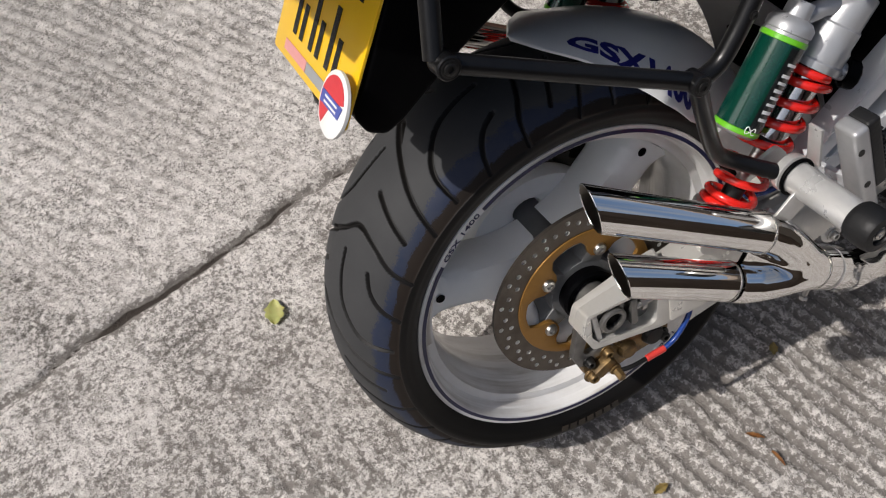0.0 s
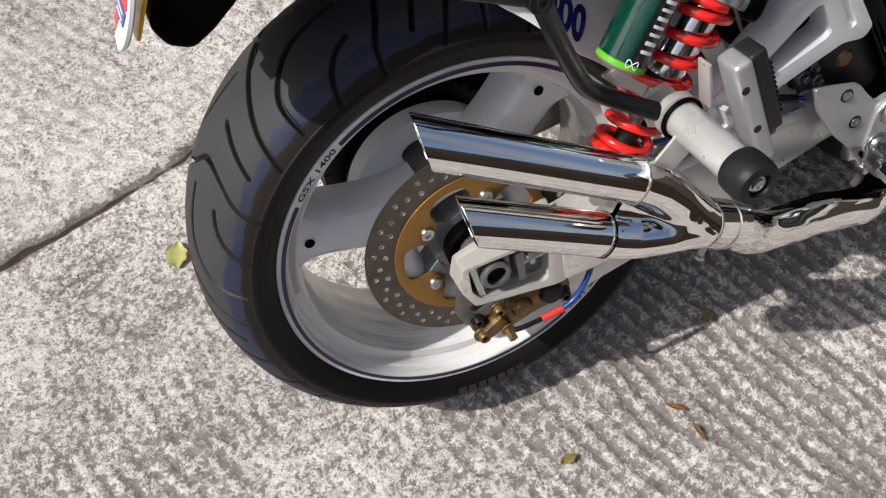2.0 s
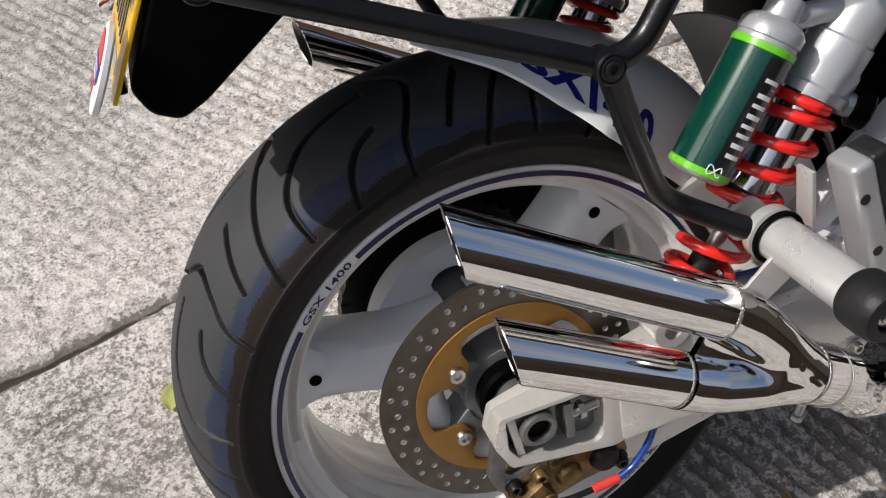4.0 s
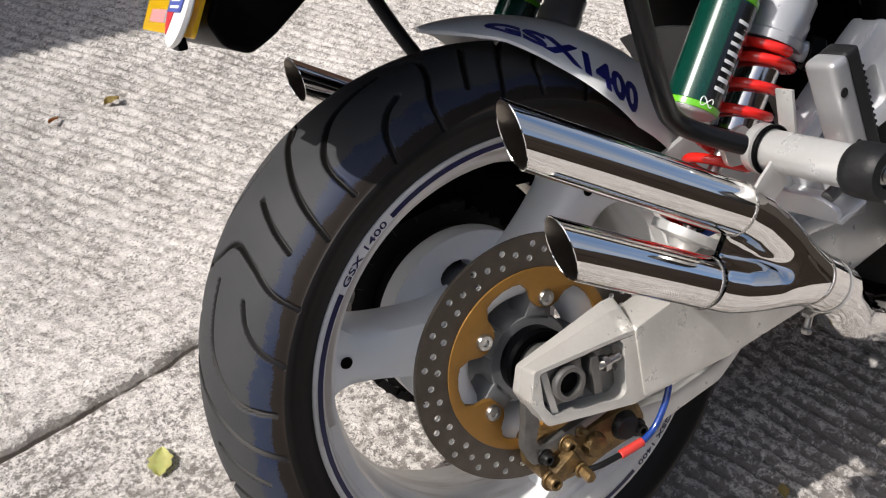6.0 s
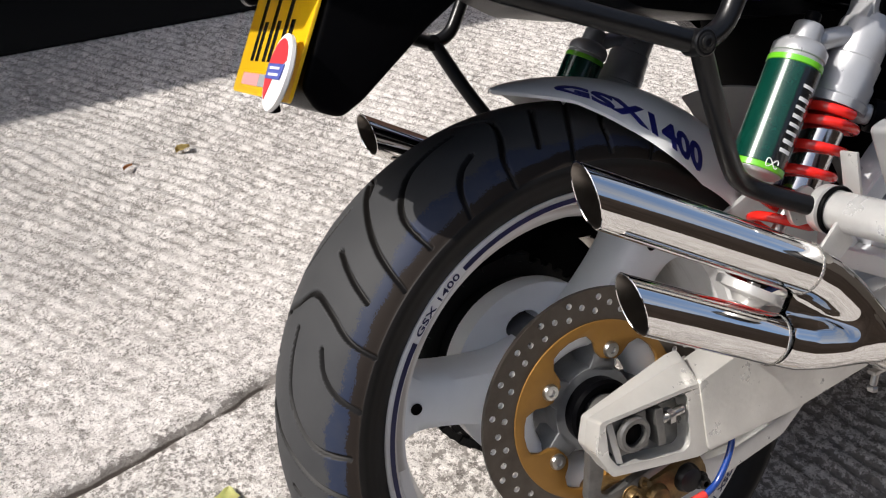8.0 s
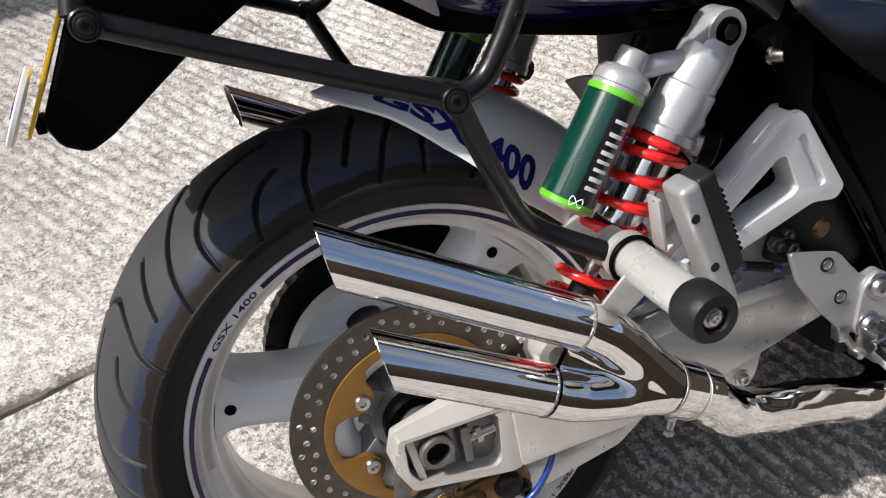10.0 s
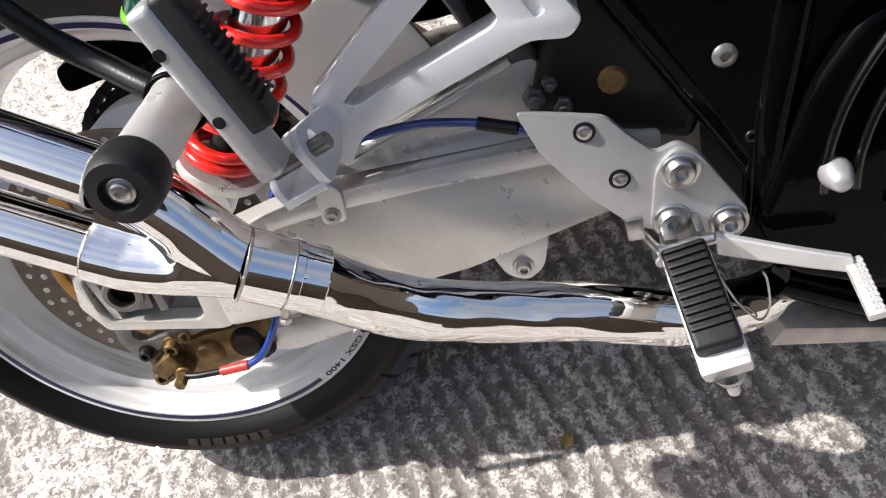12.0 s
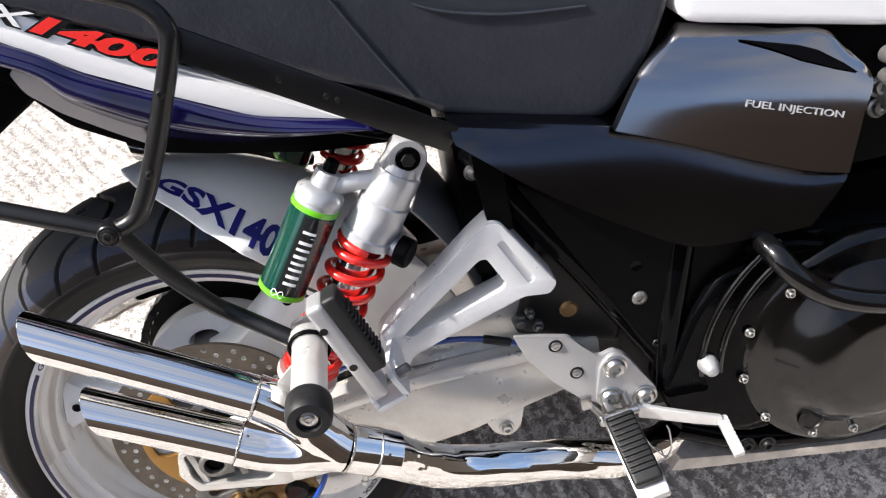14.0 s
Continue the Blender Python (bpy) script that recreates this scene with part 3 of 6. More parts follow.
# ---- motorcycle ----
bike = thing("motorcycle", "white and blue motorcycle with chrome mufflers parked on concrete", "motorcycle", at=BIKE)


def wheel_at(r, deg, y):
    a = radians(deg)
    return Vector((r * math.cos(a), y, AXLE.z + r * math.sin(a)))


def build_tyre(parent):
    """A wide radial tyre with sweeping grooves cut into the tread."""
    nu = 1400
    across = np.concatenate([np.linspace(-1, -0.70, 12)[:-1], np.linspace(-0.70, 0.70, 261), np.linspace(0.70, 1, 12)[1:]])
    nv = len(across) - 1
    prof = []
    for k in range(nv + 1):
        s = across[k]  # across, -1 right bead .. 1 left bead
        a = abs(s)
        if a < 0.66:
            q = a / 0.66 * radians(72)
            r, y = 0.309 - 0.078 * (1 - math.cos(q)) * 0.86, 0.0995 * math.sin(q)
        else:
            t = (a - 0.66) / 0.34
            q = radians(72)
            r0, y0 = 0.309 - 0.078 * (1 - math.cos(q)) * 0.86, 0.0995 * math.sin(q)
            r1, y1 = 0.2285, 0.0815
            r = r0 + (r1 - r0) * t
            y = y0 + (y1 - y0) * t + 0.0065 * math.sin(math.pi * t) + 0.0022 * math.sin(math.pi * min(t * 2.4, 1)) 
        prof.append((r, math.copysign(y, s)))
    P = np.array(prof)
    th = np.arange(nu) * 2 * math.pi / nu
    S = th[:, None] * 0.309  # along the tread, metres
    W = across[None, :] / 0.66 * 0.125  # across the tread, metres along the skin
    pitch = math.pi / 4  # eight repeats round the tyre
    depth = np.zeros((nu, nv + 1))

    def cut(curve, width, d, shift):
        """Cuts one groove, given as (degrees round, metres across) points, in every repeat."""
        C = np.array([(p.x, p.y) for p in spline([(radians(a) * 0.309, b, 0) for a, b in curve], 6)])
        best = np.full(depth.shape, 9.0)
        step = pitch * 0.309
        lo = C[:, 0].min() - 0.01
        s = np.mod(S - shift * 0.309 - lo, step) + lo
        for (a0, b0), (a1, b1) in zip(C, C[1:]):
            ux, uy = a1 - a0, b1 - b0
            t = np.clip(((s - a0) * ux + (W - b0) * uy) / (ux * ux + uy * uy), 0, 1)
            best = np.minimum(best, np.hypot(s - a0 - t * ux, W - b0 - t * uy))
        np.maximum(depth, d * np.clip((width - best) / 0.0024, 0, 1), out=depth)

    grooves = (
        [(117, 0.052), (120, 0.030), (125, -0.018), (130, -0.070), (133.2, -0.124)],
        [(133.4, -0.026), (136.2, -0.057), (138.7, -0.092)],
        [(148.5, 0.034), (145.5, 0.004), (142, -0.022), (143.5, -0.056), (146.4, -0.090), (147.4, -0.128)],
        [(149, -0.014), (155, -0.019), (161.5, -0.032), (167.5, -0.068), (168.7, -0.118)],
        [(150, -0.061), (154, -0.073), (157, -0.095), (158.8, -0.126)],
    )
    for curve in grooves:
        cut(curve, 0.0036, 0.0050, 0.0)
        cut([(a, -b) for a, b in curve if b < 0.01], 0.0036, 0.0050, pitch / 2)
    # a fine raised line where tread and sidewall meet
    side_mark = -0.0010 * np.exp(-((np.abs(across)[None, :] - 0.688) / 0.004) ** 2)
    R = P[None, :, 0] - depth - side_mark
    co = np.stack([np.cos(th)[:, None] * R, np.broadcast_to(P[None, :, 1], R.shape), AXLE.z + np.sin(th)[:, None] * R], -1)
    me = bpy.data.meshes.new("tyre")
    idx = np.arange(nu * (nv + 1)).reshape(nu, nv + 1)
    nxt = np.roll(idx, -1, axis=0)
    quads = np.stack([idx[:, :-1], idx[:, 1:], nxt[:, 1:], nxt[:, :-1]], -1).reshape(-1, 4)
    me.vertices.add(co.shape[0] * co.shape[1])
    me.vertices.foreach_set("co", co.astype(np.float32).ravel())
    me.loops.add(quads.size)
    me.loops.foreach_set("vertex_index", quads.astype(np.int32).ravel())
    me.polygons.add(len(quads))
    me.polygons.foreach_set("loop_start", np.arange(0, quads.size, 4, dtype=np.int32))
    me.update(calc_edges=True)
    me.materials.append(RUBBER)
    me.materials.append(SIDEWALL_GROOVE_SHADE)
    me.materials.append(RUBBER_EDGE)
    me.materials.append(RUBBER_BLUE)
    at_s = np.abs(across[:-1] + across[1:])[None, :] / 2
    worn = 0.42 + 0.035 * np.sin(th * 5 + 1.3)[:, None] + 0.02 * np.sin(th * 17)[:, None] + 0.008 * np.sin(th * 61)[:, None]
    rng = np.random.default_rng(5)
    ragged = rng.uniform(-0.018, 0.018, (nu, nv))
    shoulder = 0.585 + 0.012 * np.sin(th * 7 + 0.4)[:, None] + 0.006 * np.sin(th * 43)[:, None]
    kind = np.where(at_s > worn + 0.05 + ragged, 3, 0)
    kind = np.where(at_s > shoulder + ragged * 0.6, 2, kind)
    # cut grooves get the sidewall's near-black too, shade put into their colour
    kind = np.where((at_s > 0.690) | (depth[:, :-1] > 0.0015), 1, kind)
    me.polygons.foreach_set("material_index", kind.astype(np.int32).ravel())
    smooth_all(me, 170)
    ob = new("tyre", me)
    ob.parent = parent
    ob["label"] = "worn black tyre with sweeping grooves"
    return ob


def arc_strip(r0, r1, y, a0, a1, thick=0.0006, n=60):
    """A flat ring piece on the rim's face."""
    bm = bmesh.new()
    rows = []
    for i in range(n + 1):
        a = a0 + (a1 - a0) * i / n
        rows.append([bm.verts.new(wheel_at(r, a, yy)) for r, yy in ((r0, y), (r1, y), (r1, y - thick), (r0, y - thick))])
    for A, B in zip(rows, rows[1:]):
        for k in range(4):
            bm.faces.new((A[k], A[(k + 1) % 4], B[(k + 1) % 4], B[k]))
    bm.faces.new(rows[0])
    bm.faces.new(rows[-1])
    bmesh.ops.recalc_face_normals(bm, faces=bm.faces)
    return bm


def build_wheel():
    rim = [(0.229, -0.0815), (0.2312, -0.0835), (0.2300, -0.0850), (0.2200, -0.0845), (0.2184, -0.0820), (0.2172, -0.0760), (0.2130, -0.0600), (0.2060, -0.0592), (0.2005, -0.0585), (0.1985, -0.0420), (0.1940, -0.0340), (0.1900, -0.0200), (0.1900, 0.0200), (0.1960, 0.0350),
           (0.2030, 0.0560), (0.2060, 0.0760), (0.2085, 0.0815), (0.2120, 0.0840), (0.2285, 0.0850), (0.2305, 0.0835), (0.229, 0.0815), (0.215, 0.070), (0.205, 0.040), (0.197, 0.0), (0.205, -0.040), (0.215, -0.070)]
    wheel = part("rear_wheel", wheel_lathe(rim, 144, closed_profile=True), RIM_WHITE, bike, "white painted cast wheel with a navy pinstripe")
    build_tyre(wheel)
    for a0, a1 in ((142.5, 300), (321, 481.5)):
        part("pinstripe", arc_strip(0.2212, 0.2258, -0.0851, a0, a1, n=int((a1 - a0) / 3)), NAVY, wheel)
    for mid in (132, 311):
        def on_rim(u, v, w, mid=mid):
            return wheel_at(0.2236 + v, mid - math.degrees(u / 0.2236), -0.0850 - w)

        text_mesh("GSX 1400", 0.0080, 0.0005, on_rim, NAVY, "rim_lettering", wheel, bold=0.0001, fit=0.068)
    # worn moulded marks low on the sidewall
    for k in range(7):
        part("sidewall_mark", arc_strip(0.2450, 0.2555, -0.0972, 256.5 + 3.3 * k, 258.9 + 3.3 * k, 0.0008, 4), DIRT, wheel)
    # hub barrel and its flange on the brake side
    part("hub", wheel_lathe([(0.020, -0.086), (0.046, -0.086), (0.048, -0.080), (0.046, -0.060), (0.052, -0.045), (0.058, 0.000), (0.064, 0.026), (0.064, 0.055), (0.02, 0.055)], 64, closed_profile=True), CAST_DARK, wheel)
    for k in range(3):
        a0 = 44.5 + 120 * k
        a = radians(a0)

        outline = spline([(0.045, 0.050, 0), (0.075, 0.037, 0), (0.110, 0.031, 0), (0.150, 0.0285, 0), (0.178, 0.032, 0), (0.197, 0.048, 0)], 5)
        ring = [(p.x, p.y) for p in outline]
        ring += [(u, -w) for u, w in ring[::-1]]
        bm = bmesh.new()
        secs = []
        half = len(ring) // 2
        for i in range(half):
            u, w = ring[i]
            row = []
            for y_off, frac in ((-0.020, 1.0), (-0.032, 0.86), (-0.036, 0.5), (-0.037, 0.0), (-0.036, -0.5), (-0.032, -0.86), (-0.020, -1.0), (0.020, -1.0), (0.030, -0.8), (0.030, 0.8), (0.020, 1.0)):
                t = (u - 0.045) / 0.152
                yy = y_off * (1.0 + 0.15 * t)
                row.append(bm.verts.new((u * math.cos(a) - w * frac * math.sin(a), yy, AXLE.z + u * math.sin(a) + w * frac * math.cos(a))))
            secs.append(row)
        for A, B in zip(secs, secs[1:]):
            for j in range(len(A)):
                bm.faces.new((A[j], A[(j + 1) % len(A)], B[(j + 1) % len(A)], B[j]))
        bmesh.ops.recalc_face_normals(bm, faces=bm.faces)
        part("spoke", bm, CAST_GREY, wheel, angle=50)
        c = wheel_at(0.1820, a0 + (3 if k == 0 else 0), -0.0432)
        part("spoke_hole", lathe([(0.0062, 0.0004), (0.0058, -0.0002), (0.0030, 0.0), (0, 0.0)], c, (0, 1, 0), 18), BLACK_PLASTIC, wheel)
    # sprocket side: painted carrier with oval windows, black toothed sprocket and chain
    holes = []
    for k in range(5):
        a = 100 + 72 * k
        oval = []
        for i in range(18):
            q = 2 * math.pi * i / 18
            rr, tt = 0.066 + 0.014 * math.cos(q), radians(a) + 0.33 * math.sin(q)
            oval.append((rr * math.cos(tt), AXLE.z + rr * math.sin(tt)))
        holes.append(oval)
    part("sprocket_carrier", slab(circle(0, AXLE.z, 0.107, 72), 0.026, 0.056, 0.005, holes=holes), CAST_GREY, wheel, "pale grey sprocket carrier with oval windows")
    part("carrier_backing", wheel_lathe([(0.02, 0.064), (0.098, 0.064), (0.098, 0.090), (0.02, 0.090)], 48, closed_profile=True), STEEL_DARK, wheel)
    teeth = []
    for k in range(41):
        for d, r in ((-0.30, 0.1140), (-0.12, 0.1195), (0.12, 0.1195), (0.30, 0.1140)):
            a = 2 * math.pi * (k + d) / 41
            teeth.append((r * math.cos(a), AXLE.z + r * math.sin(a)))
    part("sprocket", slab(teeth, 0.094, 0.100, 0.0, holes=[circle(0, AXLE.z, 0.088, 40)]), STEEL_DARK, wheel, "black toothed rear sprocket")
    for k in range(31):
        a = 74 + 7.35 * k
        half = 0.0105 if k % 2 else 0.0080
        link = slab(rounded([(-0.0092, -0.0062), (-0.0035, -0.0046), (0.0035, -0.0046), (0.0092, -0.0062), (0.0092, 0.0062), (0.0035, 0.0046), (-0.0035, 0.0046), (-0.0092, 0.0062)], 0.004, 2), 0.097 - half, 0.097 + half, 0.0)
        bmesh.ops.transform(link, matrix=Matrix.Translation(wheel_at(0.1205, a, 0)) @ Matrix.Rotation(-radians(a + 90), 4, "Y"), verts=link.verts)
        part("chain_link", link, STEEL_DARK, wheel)
    # brake disc
    drill = []
    for k in range(22):
        for r, d in ((0.1225, 0.0), (0.1085, 2.0), (0.1155, 9.7)):
            a = radians(130.4 + 360 / 22 * k + d)
            drill.append(circle(r * math.cos(a), AXLE.z + r * math.sin(a), 0.0033, 10))
    bm = slab(circle(0, AXLE.z, 0.1315, 96), -0.0905, -0.0855, 0.0007, holes=[circle(0, AXLE.z, 0.0965, 72), *drill], segs=1)
    for f in bm.faces:
        # drilling walls coloured bright, standing in for the lit wheel seen through them
        c = f.calc_center_median() - AXLE
        if abs(f.normal.y) < 0.95 and 0.1 < math.hypot(c.x, c.z) < 0.1285:
            f.material_index = 1
    part("brake_disc", bm, (DISC_STEEL, ALU), wheel, "drilled steel brake disc")
    # gold ring with five tabs that reach in to the bolts
    inner = []
    for k in range(5):
        c = 69.5 + 72 * k
        for r, d in ((0.0865, -28), (0.0850, -22), (0.0760, -16.5), (0.0640, -14), (0.0575, -9), (0.0560, 0), (0.0575, 9), (0.0640, 14), (0.0760, 16.5), (0.0850, 22), (0.0865, 28), (0.0872, 36)):
            inner.append((r * math.cos(radians(c + d)), AXLE.z + r * math.sin(radians(c + d))))
    part("disc_carrier", slab(circle(0, AXLE.z, 0.0975, 72), -0.0925, -0.0865, 0.0010, holes=[inner]), GOLD, wheel, "gold anodised disc carrier")
    for k in range(5):
        a = 69.5 + 72 * k
        c = wheel_at(0.0665, a, -0.0925)
        part("disc_bolt", lathe([(0.0088, 0), (0.0088, 0.002), (0.0075, 0.0042), (0.0038, 0.0044), (0.0034, 0.002), (0, 0.002)], c, (0, -1, 0), 20), STEEL, wheel)
        # finger of the hub behind each bolt
        q = radians(a)
        fing = [(0.040, 0.016), (0.062, 0.0125), (0.074, 0.010), (0.079, 0.0), (0.074, -0.010), (0.062, -0.0125), (0.040, -0.016)]
        part("hub_finger", slab([(u * math.cos(q) - w * math.sin(q), AXLE.z + u * math.sin(q) + w * math.cos(q)) for u, w in fing], -0.0860, -0.050, 0.002), CAST_DARK, wheel)
    part("hub_ring", wheel_lathe([(0.060, -0.058), (0.064, -0.070), (0.070, -0.078), (0.078, -0.0825), (0.0895, -0.0840), (0.0895, -0.060), (0.066, -0.052)], 64, closed_profile=True), CAST_GREY, wheel, "bright turned hub ring")
    part("bearing_cover", wheel_lathe([(0.036, -0.0860), (0.037, -0.100), (0.034, -0.1035), (0.029, -0.104), (0.028, -0.098), (0.018, -0.098)], 40), BLACK_PLASTIC, wheel)
    part("axle_spacer", cyl((0, -0.092, AXLE.z), (0, -0.128, AXLE.z), 0.0225, 32), STEEL_GREY, bike)
    return wheel


build_wheel()


def build_swingarm():
    out = rounded([(0.080, 0.333), (0.150, 0.350), (0.213, 0.364), (0.293, 0.371), (0.420, 0.372), (0.480, 0.365), (0.480, 0.310), (0.420, 0.296), (0.311, 0.268), (0.199, 0.254), (0.084, 0.252)], 0.006)
    end = rounded([(-0.044, 0.300), (-0.036, 0.332), (0.068, 0.332), (0.085, 0.330), (0.086, 0.252), (0.074, 0.250), (-0.030, 0.270)], 0.004)
    win = rounded([(-0.031, 0.3275), (0.062, 0.3275), (0.067, 0.320), (0.064, 0.268), (0.056, 0.263), (-0.022, 0.278), (-0.031, 0.293)], 0.004)

    def slope(c):
        # the top of the casting rises forwards along its inner edge
        return Vector((c.x, c.y, c.z + max(0, c.z - 0.30) / 0.03 * (0.019 * (c.x + 0.035) / 0.10 - 0.004) * (c.y + 0.153) / 0.025))

    arm = part("swingarm", slab(out, -0.156, -0.110, 0.004), ALU_DULL, bike, "box-section alloy swingarm, scuffed")
    part("end_casting", slab(end, -0.1535, -0.1310, 0.0010, holes=[win], place=slope), ALU_DULL, arm)
    part("inner_wall", slab(end, -0.1308, -0.1190, 0.0010, place=slope), ALU_DULL, arm)
    part("window_floor", slab(win, -0.1335, -0.1310, 0.0), STEEL_GREY, arm)
    part("guide_rib", slab([(-0.029, 0.325), (-0.021, 0.325), (-0.014, 0.277), (-0.022, 0.279)], -0.150, -0.133, 0.001), ALU_DULL, arm)
    # raised strip along the upper edge
    part("weld_strip", slab(rounded([(0.155, 0.345), (0.213, 0.352), (0.293, 0.356), (0.400, 0.356), (0.400, 0.373), (0.293, 0.374), (0.213, 0.367), (0.155, 0.359)], 0.003), -0.162, -0.156, 0.002), ALU, arm)
    part("axle_block", slab(rounded([(-0.024, 0.285), (0.018, 0.281), (0.020, 0.323), (-0.022, 0.325)], 0.003), -0.147, -0.130, 0.002, holes=[circle(0, 0.303, 0.0135, 24)]), STEEL_GREY, arm)
    part("axle", lathe([(0.0185, 0.0), (0.0185, 0.004), (0.0165, 0.006), (0.0125, 0.006), (0.0118, -0.03), (0, -0.03)], (0, -0.150, 0.305), (0, -1, 0), 30), STEEL_GREY, arm, "hollow axle end")
    part("axle_bore", lathe([(0.0116, 0.0), (0, 0.0)], (0, -0.149, 0.305), (0, -1, 0), 24), BLACK_PLASTIC, arm)
    part("adjuster_plate", box((0.031, -0.142, 0.301), (0.009, 0.024, 0.040), 0.0015), STEEL_GREY, arm)
    part("adjuster_bolt", cyl((0.034, -0.150, 0.307), (0.062, -0.150, 0.309), 0.0046, 14), STEEL, arm)
    part("lock_nut", lathe([(0, 0), (0.0085, 0), (0.0085, 0.006), (0, 0.006)], (0.041, -0.150, 0.3075), (1, 0, 0.05), 6), STEEL, arm)
    brace = [(0.205, 0.372), (0.262, 0.392), (0.330, 0.415), (0.378, 0.436), (0.398, 0.437), (0.402, 0.372)]
    part("brace", slab(rounded(brace, 0.008), -0.140, -0.108, 0.004), ALU_DULL, arm)
    part("brace_ridge", tube(spline([(0.215, -0.135, 0.383), (0.262, -0.137, 0.396), (0.330, -0.138, 0.419), (0.378, -0.138, 0.438)], 5), 0.005, 10), ALU, arm)
    # left leg and the cross tube
    part("left_leg", slab([(x, z) for x, z in out], 0.112, 0.160, 0.004), ALU_DULL, arm)
    part("left_end", slab(end, 0.108, 0.161, 0.003), ALU_DULL, arm)
    part("cross_tube", cyl((0.43, -0.14, 0.345), (0.43, 0.14, 0.345), 0.036, 28), ALU_DULL, arm)
    lug = slab(rounded([(0.325, 0.285), (0.338, 0.250), (0.356, 0.240), (0.372, 0.252), (0.385, 0.300)], 0.008), -0.150, -0.136, 0.002)
    part("stand_lug", lug, ALU, arm)
    socket_bolt((0.354, -0.150, 0.257), (0, -1, 0), 0.0065, 0.008, "lug_bolt", arm)
    # hose clip on the arm
    part("hose_clip", slab(rounded([(0.205, 0.345), (0.225, 0.345), (0.228, 0.372), (0.218, 0.385), (0.206, 0.372)], 0.005), -0.168, -0.162, 0.001), ALU, arm)
    socket_bolt((0.215, -0.168, 0.353), (0, -1, 0), 0.005, 0.005, "clip_bolt", arm)
    return arm


build_swingarm()


def build_caliper():
    cal = part("rear_caliper", slab(rounded([(-0.030, 0.226), (-0.012, 0.232), (0.016, 0.222), (0.040, 0.226), (0.098, 0.230), (0.106, 0.205), (0.096, 0.190), (0.050, 0.184), (0.020, 0.176), (-0.020, 0.178), (-0.032, 0.196)], 0.008), -0.126, -0.066, 0.006), BRASS_DIRTY, bike, "grimy gold two-piston brake caliper")
    part("piston_cover", lathe([(0, 0.008), (0.011, 0.008), (0.013, 0.005), (0.0145, 0.0), (0.0145, -0.004)], (0.036, -0.126, 0.205), (0, -1, 0), 26), BRASS_DIRTY, cal)
    part("piston_cover", lathe([(0, 0.008), (0.013, 0.008), (0.015, 0.005), (0.0165, 0.0), (0.0165, -0.004)], (0.076, -0.126, 0.210), (0, -1, 0), 26), STEEL_DARK, cal)
    for x, z, r, m in ((-0.020, 0.188, 0.0080, BRASS_DIRTY), (-0.024, 0.219, 0.0062, STEEL_DARK), (0.004, 0.221, 0.0075, BRASS_DIRTY), (0.092, 0.200, 0.0070, STEEL_DARK)):
        socket_bolt((x, -0.126, z), (0, -1, 0), r, 0.011, "caliper_bolt", cal, m)
    part("bridge", box((-0.006, -0.134, 0.205), (0.030, 0.016, 0.018), 0.004, Matrix.Rotation(radians(-30), 4, "Y")), BRASS_DIRTY, cal)
    part("bleed_nipple", lathe([(0, 0.014), (0.003, 0.014), (0.0035, 0.006), (0.006, 0.005), (0.006, 0)], (0.020, -0.126, 0.228), (0, -1, 0.4), 12), BRASS_DIRTY, cal)
    part("banjo_bolt", merge(cyl((0.008, -0.126, 0.195), (0.008, -0.143, 0.195), 0.0085, 20), cyl((0.008, -0.143, 0.195), (0.008, -0.158, 0.194), 0.0062, 6)), BRASS_DIRTY, cal)
    part("bracket", slab(rounded([(-0.036, 0.292), (-0.020, 0.286), (-0.024, 0.258), (-0.031, 0.238), (-0.022, 0.231), (0.020, 0.238), (0.060, 0.246), (0.060, 0.236), (0.014, 0.226), (-0.026, 0.214), (-0.038, 0.214), (-0.047, 0.237), (-0.041, 0.262)], 0.005), -0.128, -0.117, 0.002), STEEL_GREY, cal, "grimy cast alloy caliper bracket")
    part("torque_arm", slab(rounded([(0.050, 0.196), (0.120, 0.186), (0.214, 0.204), (0.262, 0.240), (0.262, 0.262), (0.220, 0.228), (0.140, 0.214), (0.050, 0.222)], 0.006), -0.122, -0.110, 0.002), ALU, bike, "plain cast alloy torque arm")
    # rusty tab and black stand tube below the arm
    tab = part("stand_bracket", slab(rounded([(0.205, 0.262), (0.262, 0.278), (0.268, 0.232), (0.236, 0.214)], 0.008), -0.104, -0.092, 0.003), RUST, bike, "rusty stand bracket below the swingarm")
    part("stand_tube", tube(spline([(0.240, -0.080, 0.232), (0.290, -0.072, 0.238), (0.350, -0.060, 0.240)], 5), 0.017, 16), RUBBER_PEG, tab, "black stand tube")


build_caliper()


def build_hoses():
    a = spline([(0.010, -0.146, 0.196), (0.026, -0.150, 0.197), (0.050, -0.150, 0.1975)], 5)
    hose = part("brake_hose", tube(spline([(0.078, -0.150, 0.199), (0.098, -0.150, 0.211), (0.118, -0.148, 0.238), (0.128, -0.140, 0.262), (0.136, -0.120, 0.300), (0.150, -0.104, 0.350), (0.185, -0.130, 0.385), (0.222, -0.158, 0.402), (0.260, -0.160, 0.411), (0.305, -0.160, 0.412), (0.352, -0.165, 0.404), (0.385, -0.170, 0.392)], 7), 0.0036, 12), BLUE_HOSE, bike, "translucent blue braided brake hose")
    part("crimp", tube(a, 0.0032, 12), STEEL_DARK, hose)
    part("sleeve", cyl((0.050, -0.150, 0.1975), (0.080, -0.150, 0.200), 0.0048, 16), RED_HOSE, hose, "red sleeve")
    part("hose_end", cyl((0.345, -0.163, 0.405), (0.376, -0.169, 0.396), 0.0052, 14), STEEL_DARK, hose)


build_hoses()


